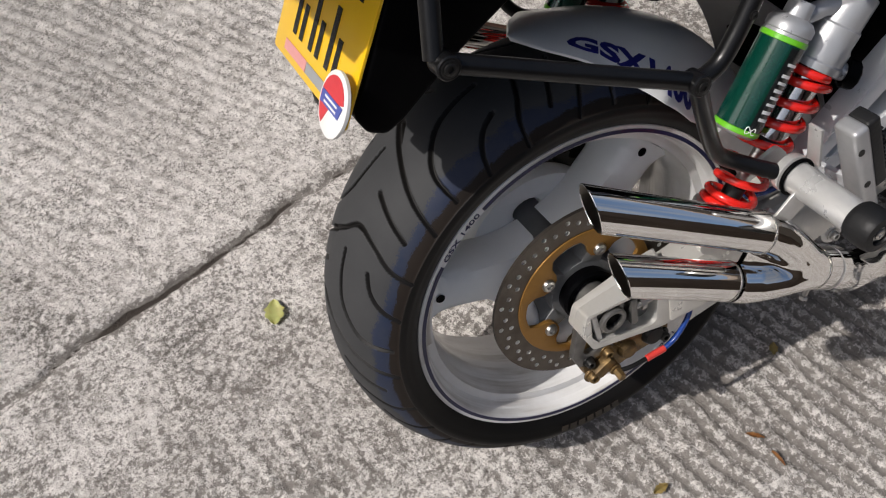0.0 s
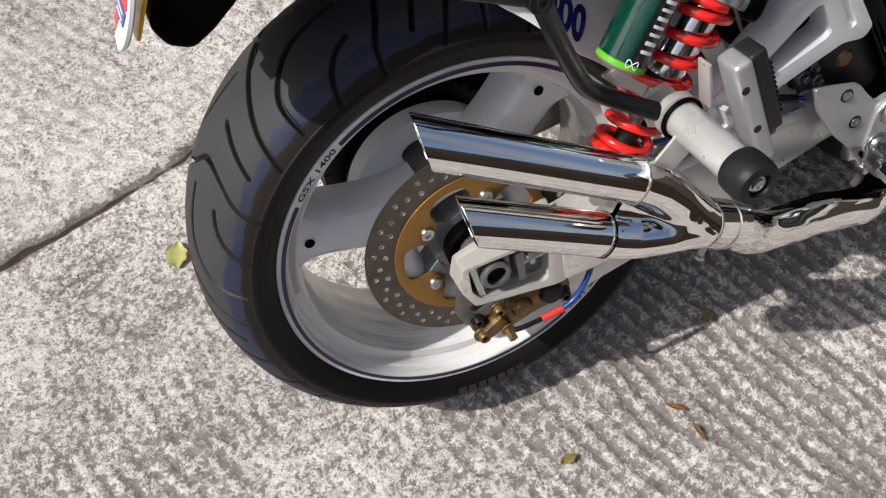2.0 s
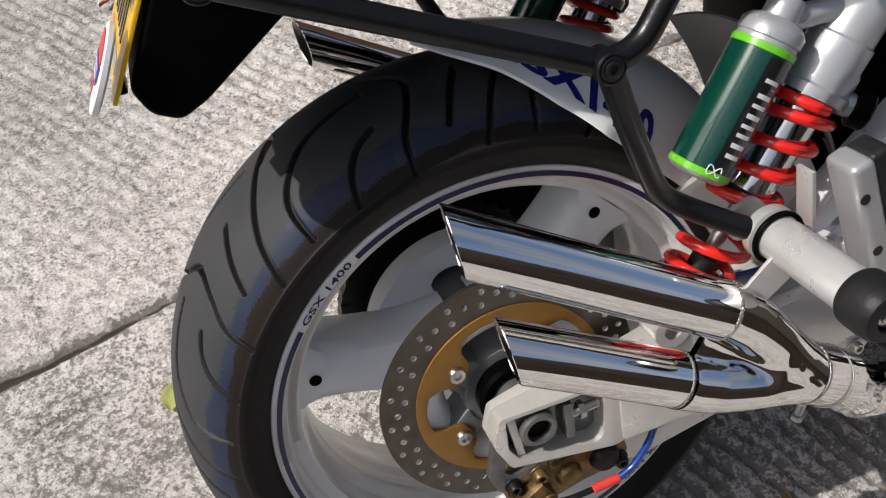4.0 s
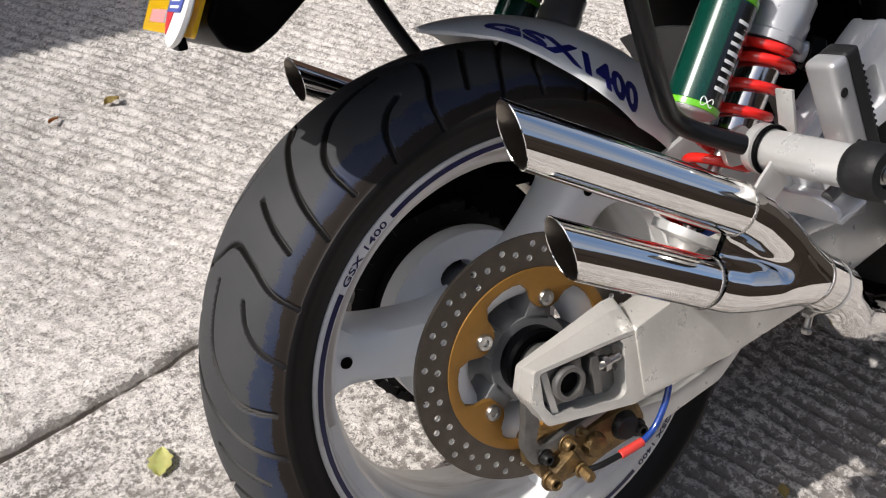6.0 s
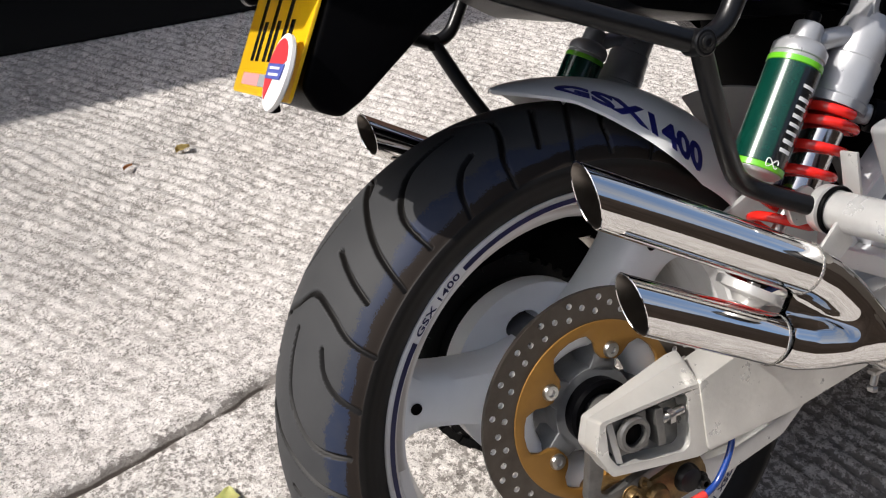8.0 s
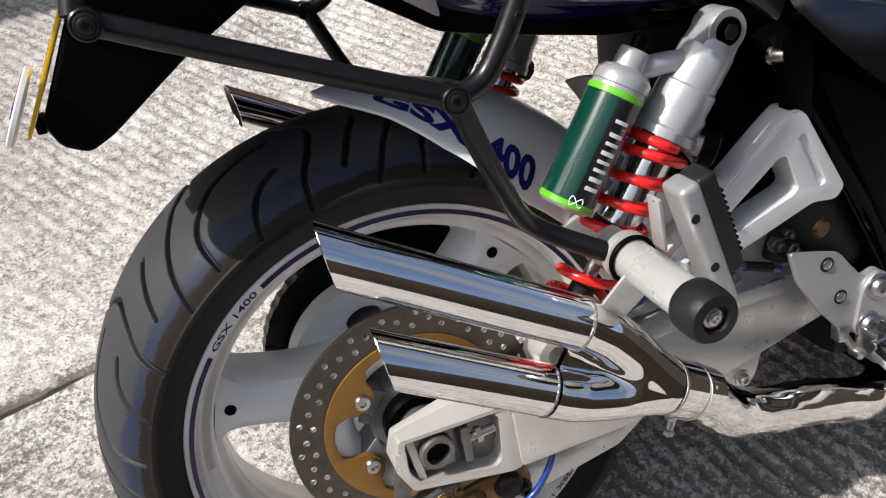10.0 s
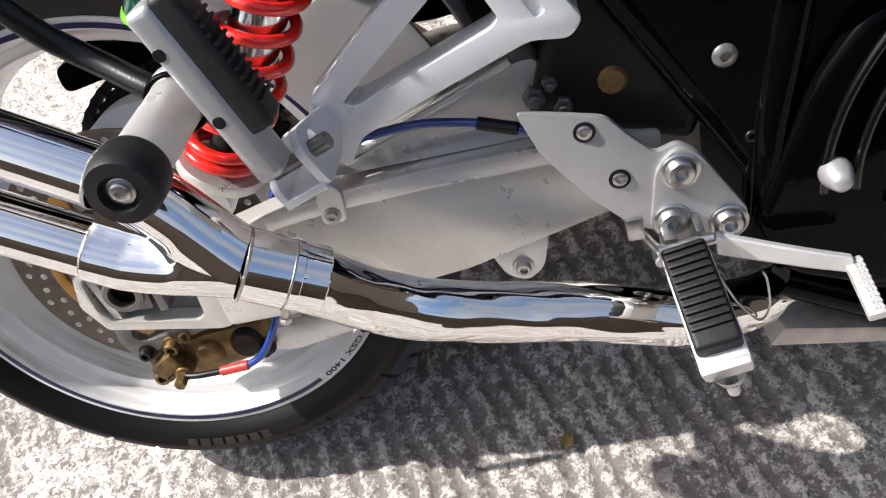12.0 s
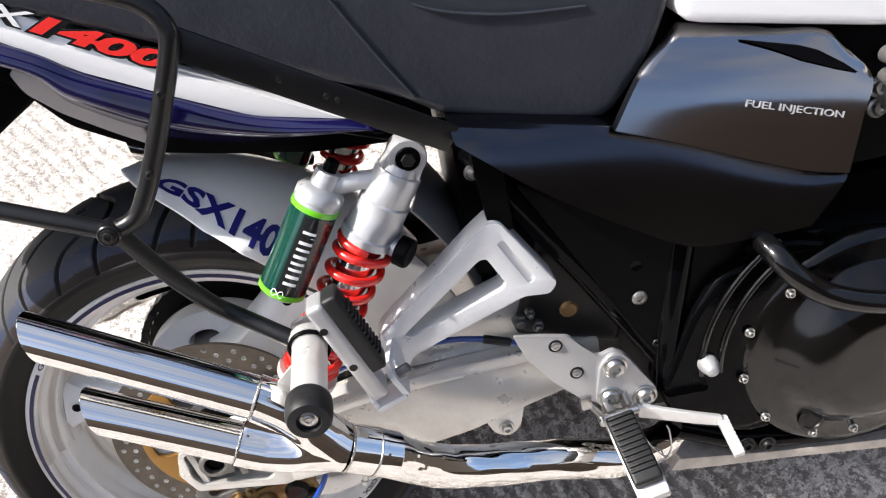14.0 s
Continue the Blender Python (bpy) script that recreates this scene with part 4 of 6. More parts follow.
def build_exhaust(s, name, label):
    """One side's twin mufflers, their collector and pipe; s = 1 the near side, -1 mirrored."""

    def P(x, y, z):
        return Vector((x, y * s, z))

    R = 0.0222
    pipe = tube([P(*q) for q in spline([(0.182, -0.273, 0.387), (0.212, -0.268, 0.366), (0.240, -0.257, 0.335), (0.268, -0.245, 0.308), (0.305, -0.234, 0.286), (0.346, -0.224, 0.268), (0.392, -0.214, 0.250), (0.440, -0.207, 0.230), (0.480, -0.200, 0.214), (0.525, -0.176, 0.196), (0.580, -0.140, 0.178), (0.660, -0.10, 0.16)], 6)], 0.0238, 72)
    # long soft hammer ripples along the bend
    pipe.normal_update()
    for v in pipe.verts:
        lift = v.co.z + 0.47 * v.co.x
        v.co += v.normal * (0.0013 * noise.noise(Vector((v.co.x * 9, v.co.y * 62, lift * 62))) + 0.0009 * noise.noise(Vector((v.co.x * 16, v.co.y * 130, lift * 130))))
    ex = part(name, pipe, CHROME_PIPE, bike, label, angle=80)
    for top, ring, tip in ((True, (0.107, -0.268, 0.4735), (-0.076, -0.243, 0.5812)), (False, (0.073, -0.262, 0.4180), (-0.052, -0.250, 0.4875))):
        ring, tip = P(*ring), P(*tip)
        ax = (tip - ring).normalized()
        up = Vector((0, 0, 1))
        up = (up - ax * up.dot(ax)).normalized()
        sd = ax.cross(up)
        L = (tip - ring).length
        bm = bmesh.new()
        segs = 48
        rows = []
        for h, r, cut in [(0.0, R, 0), (L * 0.33, R, 0.0), (L * 0.66, R, 0.0), (L, R, 1), (L + 0.0006, R - 0.0006, 1), (L, R - 0.0014, 1), (L * 0.5, R - 0.0016, 0.3), (L * 0.15, R - 0.0018, 0)]:
            rows.append([bm.verts.new(ring + ax * (h + cut * 0.0165 * math.cos(q)) + r * (math.cos(q) * up + math.sin(q) * sd)) for q in (2 * math.pi * k / segs for k in range(segs))])
        for i, (A, B) in enumerate(zip(rows, rows[1:])):
            for k in range(segs):
                f = bm.faces.new((A[k], A[(k + 1) % segs], B[(k + 1) % segs], B[k]))
                f.material_index = 1 if i >= 5 else 0
        f = bm.faces.new(rows[-1])
        f.material_index = 1
        bmesh.ops.recalc_face_normals(bm, faces=bm.faces)
        part("muffler", bm, (CHROME, CHROME_IN), ex, "slash-cut chrome muffler")
        part("weld_bead", lathe([(R + 0.0003 + 0.0005 * math.cos(q), 0.0014 * math.sin(q)) for q in (2 * math.pi * k / 10 for k in range(10))], ring, ax, 40, closed_profile=True), WELD, ex)
    # collector: both branches swept together into one body, with a dished web in the crotch between them
    mid = Vector((0.090, -0.265, 0.4465))
    fwd = Vector((0.841, 0, -0.541))
    acr = Vector((0.541, 0, 0.841))
    bm = bmesh.new()
    rings = []
    nt, nk = 48, 120
    for i in range(nt + 1):
        t = i / nt
        h = 0.1046 * t
        vc = float(np.interp(h, (0, 0.026, 0.042, 0.060, 0.088, 0.1046), (0.0323, 0.0292, 0.0245, 0.0180, 0.0060, 0.0)))
        rr = R + 0.0032 * t
        cy = -0.2650 - 0.0085 * t
        edge = vc + rr
        row = []
        for k in range(nk):
            q = 2 * math.pi * k / nk
            v = edge * math.cos(q)
            rnd = max(0.0, rr * rr - (abs(v) - vc) ** 2) ** 0.5
            g = min(1, max(0, (t - 0.34) / 0.30))
            # shallow slope out to a raised U-shaped lip
            web = rr * (0.12 + 0.45 * min(t, 0.64) + 0.592 * g * g * (3 - 2 * g)) if abs(v) < vc else 0.0
            # a soft blend of the round branches and the dished web
            m = max(0.0, 0.005 - abs(rnd - web)) / 0.005 if abs(v) < vc else 0.0
            half = max(rnd, web) + m * m * 0.00125
            y = cy + math.copysign(half, math.sin(q)) if 0 < k < nk and k != nk // 2 else cy
            p = mid + fwd * h + acr * v
            row.append(bm.verts.new((p.x, y * s, p.z)))
        rings.append(row)
    for A, B in zip(rings, rings[1:]):
        for k in range(nk):
            bm.faces.new((A[k], A[(k + 1) % nk], B[(k + 1) % nk], B[k]))
    bmesh.ops.recalc_face_normals(bm, faces=bm.faces)
    for _ in range(3):
        bmesh.ops.smooth_vert(bm, verts=[w for w in bm.verts if not w.is_boundary], factor=0.5, use_axis_x=True, use_axis_y=True, use_axis_z=True)
    part("collector", bm, CHROME, ex, angle=80)
    d = (P(0.215, -0.267, 0.364) - P(0.182, -0.273, 0.387)).normalized()
    part("sleeve", lathe([(0.0240, 0.0), (0.0256, 0.001), (0.0256, 0.038), (0.0248, 0.0385), (0.0248, 0.056), (0.0236, 0.057)], P(0.178, -0.2735, 0.390), d, 40), CHROME, ex)
    part("weld_bead", lathe([(0.0256 + 0.0005 * math.cos(q), 0.0013 * math.sin(q)) for q in (2 * math.pi * k / 10 for k in range(10))], P(0.178, -0.2735, 0.390), d, 40, closed_profile=True), WELD, ex)
    part("clamp_band", lathe([(0.0257 + 0.0006 * math.cos(q), 0.0008 * math.sin(q)) for q in (2 * math.pi * k / 8 for k in range(8))], P(0.2035, -0.2697, 0.372), d, 40, closed_profile=True), STEEL, ex)
    cb = P(0.188, -0.266, 0.337)
    part("clamp_bolt", merge(cyl(cb + Vector((0.004, 0, 0.012)), cb - Vector((0.002, 0, 0.004)), 0.0032, 12), cyl(cb - Vector((0.002, 0, 0.004)), cb - Vector((0.003, 0, 0.009)), 0.0050, 6), box(cb + Vector((0.004, 0, 0.010)), (0.016, 0.008, 0.004), 0.001)), STEEL, ex)
    return ex


build_exhaust(1, "exhaust", "polished twin-muffler exhaust")
build_exhaust(-1, "exhaust", "polished twin-muffler exhaust on the far side")


def build_shock(s):
    def P(x, y, z):
        return Vector((x, y * s, z))

    top, mid = P(0.306, -0.176, 0.654), P(0.240, -0.172, 0.557)
    ax = (mid - top).normalized()

    def at(d):
        return top + ax * d

    L = (mid - top).length
    shock = part("shock_absorber", lathe([(0, 0.018), (0.0235, 0.018), (0.0245, 0.020), (0.0245, 0.052), (0.0265, 0.054), (0.0265, 0.072), (0.0285, 0.076), (0.0285, L - 0.026), (0.0305, L - 0.024), (0.0305, L - 0.016), (0, L - 0.016)], top, ax, 40), SHOCK_SILVER, bike, "silver shock absorber with a red spring and piggyback can")
    eye = lathe([(0.0105, -0.014), (0.0185, -0.014), (0.0195, -0.012), (0.0195, 0.012), (0.0185, 0.014), (0.0105, 0.014)], top, (0, 1, 0), 30, closed_profile=True)
    part("top_eye", merge(eye, lathe([(0.0185, 0.010), (0.0225, 0.022)], top, ax, 30)), SHOCK_SILVER, shock)
    part("eye_bolt", cyl(top + Vector((0, -0.0165 * s, 0)), top + Vector((0, 0.02 * s, 0)), 0.0125, 20), BLACK_PLASTIC, shock)
    part("bolt_head", cyl(top + Vector((0, -0.0195 * s, 0)), top + Vector((0, -0.016 * s, 0)), 0.0075, 6), STEEL_DARK, shock)
    # flat cheek that joins the eye to the body
    part("eye_cheek", slab([(top.x + q * u_.x + d_ * ax.x, top.z + q * u_.z + d_ * ax.z) for u_ in (Vector((ax.z, 0, -ax.x)).normalized(),) for q, d_ in ((-0.0205, 0.022), (-0.0185, 0.0), (-0.012, -0.015), (0.0, -0.0195), (0.012, -0.015), (0.0185, 0.0), (0.0205, 0.022))], top.y - 0.0125, top.y + 0.0125, 0.002, holes=[circle(top.x, top.z, 0.0128, 24)]), SHOCK_SILVER, shock)
    part("damper", cyl(at(L - 0.02), at(L + 0.072), 0.0200, 32), DAMPER, shock)
    part("damper_collar", cyl(at(L + 0.070), at(L + 0.084), 0.0215, 32), STEEL_DARK, shock)
    part("piston_rod", cyl(at(L + 0.08), at(L + 0.200), 0.0065, 20), STEEL, shock)
    part("bump_stop", cyl(at(L + 0.135), at(L + 0.165), 0.0120, 20), RUBBER_PEG, shock)
    u = Vector((0, -s, 0))
    u = (u - ax * u.dot(ax)).normalized()
    v = ax.cross(u)
    turns, n = 8.6, 330
    pts = []
    for i in range(n + 1):
        q = turns * i / n
        # a closed coil above, six open ones, and closed ones again below
        h = 0.106 + float(np.interp(q, (0, 1.0, 7.0, 8.6), (0, 0.0105, 0.1590, 0.1750)))
        r = 0.0270 + 0.0005 * math.sin(q * 1.7)
        pts.append(at(h) + r * (math.cos(2 * math.pi * q) * u + math.sin(2 * math.pi * q) * v))
    part("spring", tube(pts, 0.0049, 10), RED, shock, "glossy red coil spring")
    low = at(L + 0.168)
    part("spring_seat", lathe([(0.010, 0.0), (0.034, 0.0), (0.035, 0.003), (0.034, 0.009), (0.018, 0.012), (0.012, 0.020), (0, 0.020)], low, ax, 32), ALU, shock)
    part("bottom_eye", lathe([(0.009, -0.014), (0.018, -0.014), (0.019, 0.0), (0.018, 0.014), (0.009, 0.014)], at(L + 0.206), (0, 1, 0), 26, closed_profile=True), ALU, shock)
    # adjuster knob on the front of the body
    k0, k1 = P(0.262, -0.180, 0.566), P(0.288, -0.198, 0.553)
    part("adjuster_knob", lathe([(0.012, 0), (0.0165, 0.001), (0.0165, 0.013), (0.014, 0.015), (0, 0.015)], k0.lerp(k1, 0.55), k1 - k0, 10), BLACK_PLASTIC, shock)
    part("adjuster_stub", cyl(k0, k0.lerp(k1, 0.6), 0.010, 20), SHOCK_SILVER, shock)
    # remote can
    ct, cb = P(0.2075, -0.172, 0.622), P(0.147, -0.176, 0.534)
    ca = (ct - cb).normalized()
    H = (ct - cb).length
    can = part("reservoir", lathe([(0, -0.003), (0.020, -0.003), (0.0238, 0.0), (0.0242, 0.003), (0.0242, H), (0.0235, H + 0.003), (0.0250, H + 0.004), (0.0250, H + 0.012), (0.020, H + 0.018), (0.014, H + 0.020), (0.0135, H + 0.034), (0.0125, H + 0.036), (0, H + 0.036)], cb, ca, 48), SHOCK_SILVER, shock)
    part("can_skin", lathe([(0.0242, 0.0065), (0.0248, 0.0070), (0.0248, H - 0.0065), (0.0242, H - 0.006)], cb, ca, 56), GREEN_DARK, can, "dark green lacquered can")
    for h in (0.0005, H - 0.0065):
        part("can_ring", lathe([(0.0243, h), (0.0254, h + 0.0006), (0.0254, h + 0.0056), (0.0243, h + 0.0062)], cb, ca, 56), GREEN_BRIGHT, can, "bright lime ring")
    part("valve_cap", cyl(cb + ca * (H + 0.034), cb + ca * (H + 0.048), 0.0072, 18), BLACK_PLASTIC, can)
    part("bridge", tube([cb + ca * (H + 0.016) + Vector((0.004, 0, 0)), (cb + ca * (H + 0.02)).lerp(at(0.026), 0.5), at(0.028)], [0.0105, 0.0095, 0.0115], 20), SHOCK_SILVER, shock)
    # printed panel that faces outwards: a black field with a column of white marks
    out = Vector((-0.05, -1.0 * s, 0.0))
    out = (out - ca * out.dot(ca)).normalized()
    side = ca.cross(out)

    def skin(u_, v_, w):
        a = v_ / 0.0249
        return cb + ca * (H * 0.5 + u_) + (0.0249 + w) * (math.cos(a) * out + math.sin(a) * side)

    bm = bmesh.new()
    rows = [[bm.verts.new(skin(-H * 0.5 + 0.008 + (H - 0.016) * i / 6, -0.009 + 0.034 * j / 10, 0.0003)) for j in range(11)] for i in range(7)]
    for A, B in zip(rows, rows[1:]):
        for j in range(10):
            bm.faces.new((A[j], A[j + 1], B[j + 1], B[j]))
    part("black_field", bm, BLACK_PRINT, can)
    # plain bars where the maker's word stands
    widths = (0.0066, 0.0070, 0.0058, 0.0058, 0.0068, 0.0058, 0.0066, 0.0018, 0.0060)
    u0 = -0.034
    for i, w in enumerate(widths):
        lo, hi = (-0.0045, 0.0090) if i != 7 else (0.0045, 0.0090)
        part("print_bar", patch(u0 + 0.0006, u0 + w * 0.62, lo, hi, 0.0007, skin), WHITE_PRINT, can)
        u0 += w + 0.0018
    part("print_swirl", tube([skin(-0.046 + 0.004 * math.sin(q * 2), -0.006 + 0.006 * math.cos(q), 0.0006) for q in (i * 0.35 for i in range(18))], 0.0005, 6), WHITE_PRINT, can)
    return shock


build_shock(1)
build_shock(-1)


def build_rack(s):
    def P(x, y, z):
        return Vector((x, y * s, z))

    r = 0.0086
    rail = [P(-0.190, -0.220, 0.769), P(-0.10, -0.231, 0.730), P(0.000, -0.243, 0.687), P(0.034, -0.247, 0.674), P(0.058, -0.247, 0.680), P(0.074, -0.247, 0.700), P(0.086, -0.247, 0.720), P(0.110, -0.248, 0.765), P(0.136, -0.250, 0.818), P(0.139, -0.249, 0.838), P(0.128, -0.248, 0.856), P(0.100, -0.246, 0.872), P(0.0, -0.235, 0.915), P(-0.12, -0.225, 0.965)]
    rack = part("pannier_rack", tube(spline(rail, 5), r, 16), BLACK_TUBE, bike, "black powder-coated tubular pannier rack")
    part("lower_stay", tube(spline([P(0.036, -0.247, 0.672), P(0.060, -0.232, 0.612), P(0.084, -0.217, 0.562), P(0.098, -0.212, 0.543), P(0.118, -0.216, 0.528), P(0.150, -0.232, 0.511), P(0.170, -0.240, 0.502)], 6), r * 1.02, 16), BLACK_TUBE, rack)
    for c in ((-0.184, -0.221, 0.766), (0.033, -0.247, 0.673)):
        c = P(*c)
        part("end_boss", cyl(c + Vector((0, 0.008 * s, 0)), c + Vector((0, -0.012 * s, 0)), 0.0105, 22), BLACK_TUBE, rack)
        socket_bolt(c + Vector((0, -0.012 * s, 0)), (0, -s, 0), 0.0052, 0.0025, "rack_bolt", rack, STEEL_DARK)
    part("rear_post", tube(spline([P(-0.190, -0.218, 0.770), P(-0.170, -0.19, 0.86), P(-0.16, -0.16, 0.95)], 4), r, 14), BLACK_TUBE, rack)
    a, b = P(0.132, -0.240, 0.826), P(0.352, -0.200, 0.668)
    d = (b - a).normalized()
    up = (Vector((0, 0, 1)) - d * d.z).normalized()
    sd = d.cross(up)
    turn = Matrix((d, sd, up)).transposed().to_4x4()
    part("flat_bar", box((a + b) / 2, ((b - a).length, 0.008, 0.027), 0.0022, turn), BLACK_TUBE, rack)
    for t in (0.36, 0.52, 0.56):
        socket_bolt(a.lerp(b, t) + sd * (-0.004 * s if sd.y * s > 0 else 0.004 * s), (0, -s, 0), 0.0022, 0.0010, "bar_rivet", rack, STEEL_DARK)
    socket_bolt(P(0.086, -0.256, 0.720), (0, -s, 0), 0.0030, 0.0018, "tube_screw", rack, STEEL_DARK)
    socket_bolt(P(0.119, -0.258, 0.787), (0, -s, 0), 0.0030, 0.0018, "tube_screw", rack, STEEL_DARK)
    return rack


build_rack(1)
build_rack(-1)


def build_bobbin():
    a, b = Vector((0.1695, -0.232, 0.503)), Vector((0.1690, -0.362, 0.501))
    d = (b - a).normalized()
    bob = part("crash_bobbin", lathe([(0, 0), (0.0205, 0), (0.0215, 0.002), (0.0215, 0.010), (0.0176, 0.012), (0.0172, 0.104), (0, 0.104)], a, d, 36), ALU, bike, "alloy crash bobbin with a black rubber end")
    part("o_ring", lathe([(0.0200 + 0.002 * math.cos(q), 0.015 + 0.0025 * math.sin(q)) for q in (2 * math.pi * k / 10 for k in range(10))], a, d, 36, closed_profile=True), BLACK_PLASTIC, bob)
    part("rubber_end", lathe([(0.0170, 0.0955), (0.0195, 0.0960), (0.0213, 0.0985), (0.0219, 0.104), (0.0219, 0.116), (0.0210, 0.1225), (0.0190, 0.1258), (0.0115, 0.1268), (0.0105, 0.1225), (0, 0.1225)], a, d, 44), RUBBER_PEG, bob, "black rubber mushroom")
    socket_bolt(a + d * 0.1225, d, 0.0058, 0.0030, "centre_bolt", bob)
    part("muffler_strap", slab(rounded([(0.1295, 0.4800), (0.1570, 0.5045), (0.1700, 0.4775), (0.1468, 0.4610)], 0.003), -0.2638, -0.2606, 0.0006), ALU, bob, "thin alloy strap down to the muffler")
    part("bracket_strip", box((0.201, -0.236, 0.523), (0.0035, 0.018, 0.048), 0.001, Matrix.Rotation(radians(-5), 4, "Y")), ALU, bob)
    part("mount_plate", slab(rounded([(0.148, 0.510), (0.176, 0.520), (0.192, 0.500), (0.186, 0.482), (0.156, 0.484)], 0.008), -0.212, -0.206, 0.001), ALU, bob)


build_bobbin()


def build_pillion():
    out = rounded([(0.372, 0.570), (0.383, 0.567), (0.434, 0.480), (0.424, 0.469), (0.397, 0.473), (0.315, 0.446), (0.265, 0.428), (0.252, 0.408), (0.226, 0.420), (0.236, 0.463), (0.352, 0.556)], 0.006)
    hole = rounded([(0.355, 0.529), (0.363, 0.529), (0.3795, 0.493), (0.374, 0.487), (0.270, 0.4535), (0.260, 0.458)], 0.005)
    slot = rounded([(0.3755, 0.544), (0.3835, 0.547), (0.411, 0.491), (0.403, 0.487)], 0.004)
    hang = part("pillion_hanger", slab(out, -0.1950, -0.166, 0.0030, holes=[hole]), SILVER, bike, "silver cast triangular footrest hanger")
    part("face", slab([(x * 0.99 + 0.0035, z * 0.985 + 0.0074) for x, z in out], -0.1985, -0.1945, 0.0025, holes=[[(x, z) for x, z in hole], slot]), SILVER, hang)
    part("top_bracket", slab(rounded([(0.366, 0.640), (0.395, 0.640), (0.397, 0.552), (0.372, 0.556)], 0.004), -0.192, -0.176, 0.002), BLACK_PLASTIC, hang)
    # channel-shaped fork that carries the folding peg
    d = Vector((-0.335, 0, 0.942))
    f = Vector((0.942, 0, 0.335))  # towards the front

    def on_fork(off):
        return lambda c: Vector((0.2555, 0, 0.4405)) + d * c.z + Vector((0, c.x, 0)) + f * (c.y + off)

    cheek = rounded([(-0.190, 0.004), (-0.200, 0.022), (-0.235, 0.031), (-0.262, 0.037), (-0.276, 0.030), (-0.273, -0.004), (-0.230, -0.006)], 0.007)
    rear = rounded([(-0.200, -0.004), (-0.200, 0.020), (-0.256, 0.022), (-0.274, 0.012), (-0.272, -0.004)], 0.006)
    part("fork", merge(slab(cheek, -0.006, 0.0, 0.0018, holes=[circle(-0.250, 0.021, 0.0066, 18)], place=on_fork(0)), slab(rear, -0.006, 0.0, 0.0018, place=on_fork(-0.032)), slab(rounded([(-0.196, -0.005), (-0.196, 0.001), (-0.274, 0.001), (-0.274, -0.005)], 0.001), -0.0365, -0.0035, 0.0012, place=on_fork(0))), SILVER, hang)
    part("pivot_pin", cyl((0.217, -0.262, 0.4475), (0.262, -0.262, 0.4635), 0.0060, 16), STEEL_GREY, hang)
    p0, p1 = Vector((0.2330, -0.283, 0.4600)), Vector((0.1945, -0.283, 0.5785))
    d = (p1 - p0).normalized()
    f = Vector((d.z, 0, -d.x))
    turn = Matrix((d, Vector((0, 1, 0)), f)).transposed().to_4x4()
    L = (p1 - p0).length
    mid = (p0 + p1) / 2
    peg = part("pillion_peg", box(mid - f * 0.003, (L, 0.030, 0.019), 0.0065, turn, 4), SATIN_ALU, bike, "folded-up alloy pillion peg with a ribbed rubber pad")
    part("rubber_pad", box(mid + f * 0.0125 + d * 0.0150, (L * 0.76, 0.027, 0.017), 0.0045, turn, 3), RUBBER_PEG, peg)
    for k in range(11):
        c = mid + f * 0.0218 + d * (0.0120 + (k - 5) * 0.0058)
        part("pad_rib", box(c, (0.0026, 0.022, 0.0042), 0.0009, turn), RUBBER_PEG, peg)
    for q in ((0.1955, 0.5505), (0.2125, 0.5040)):
        part("peg_hole", lathe([(0.0042, 0.0002), (0.0038, -0.0004), (0, -0.0004)], (q[0], -0.2980, q[1]), (0, 1, 0), 16), STEEL_DARK, peg)


build_pillion()


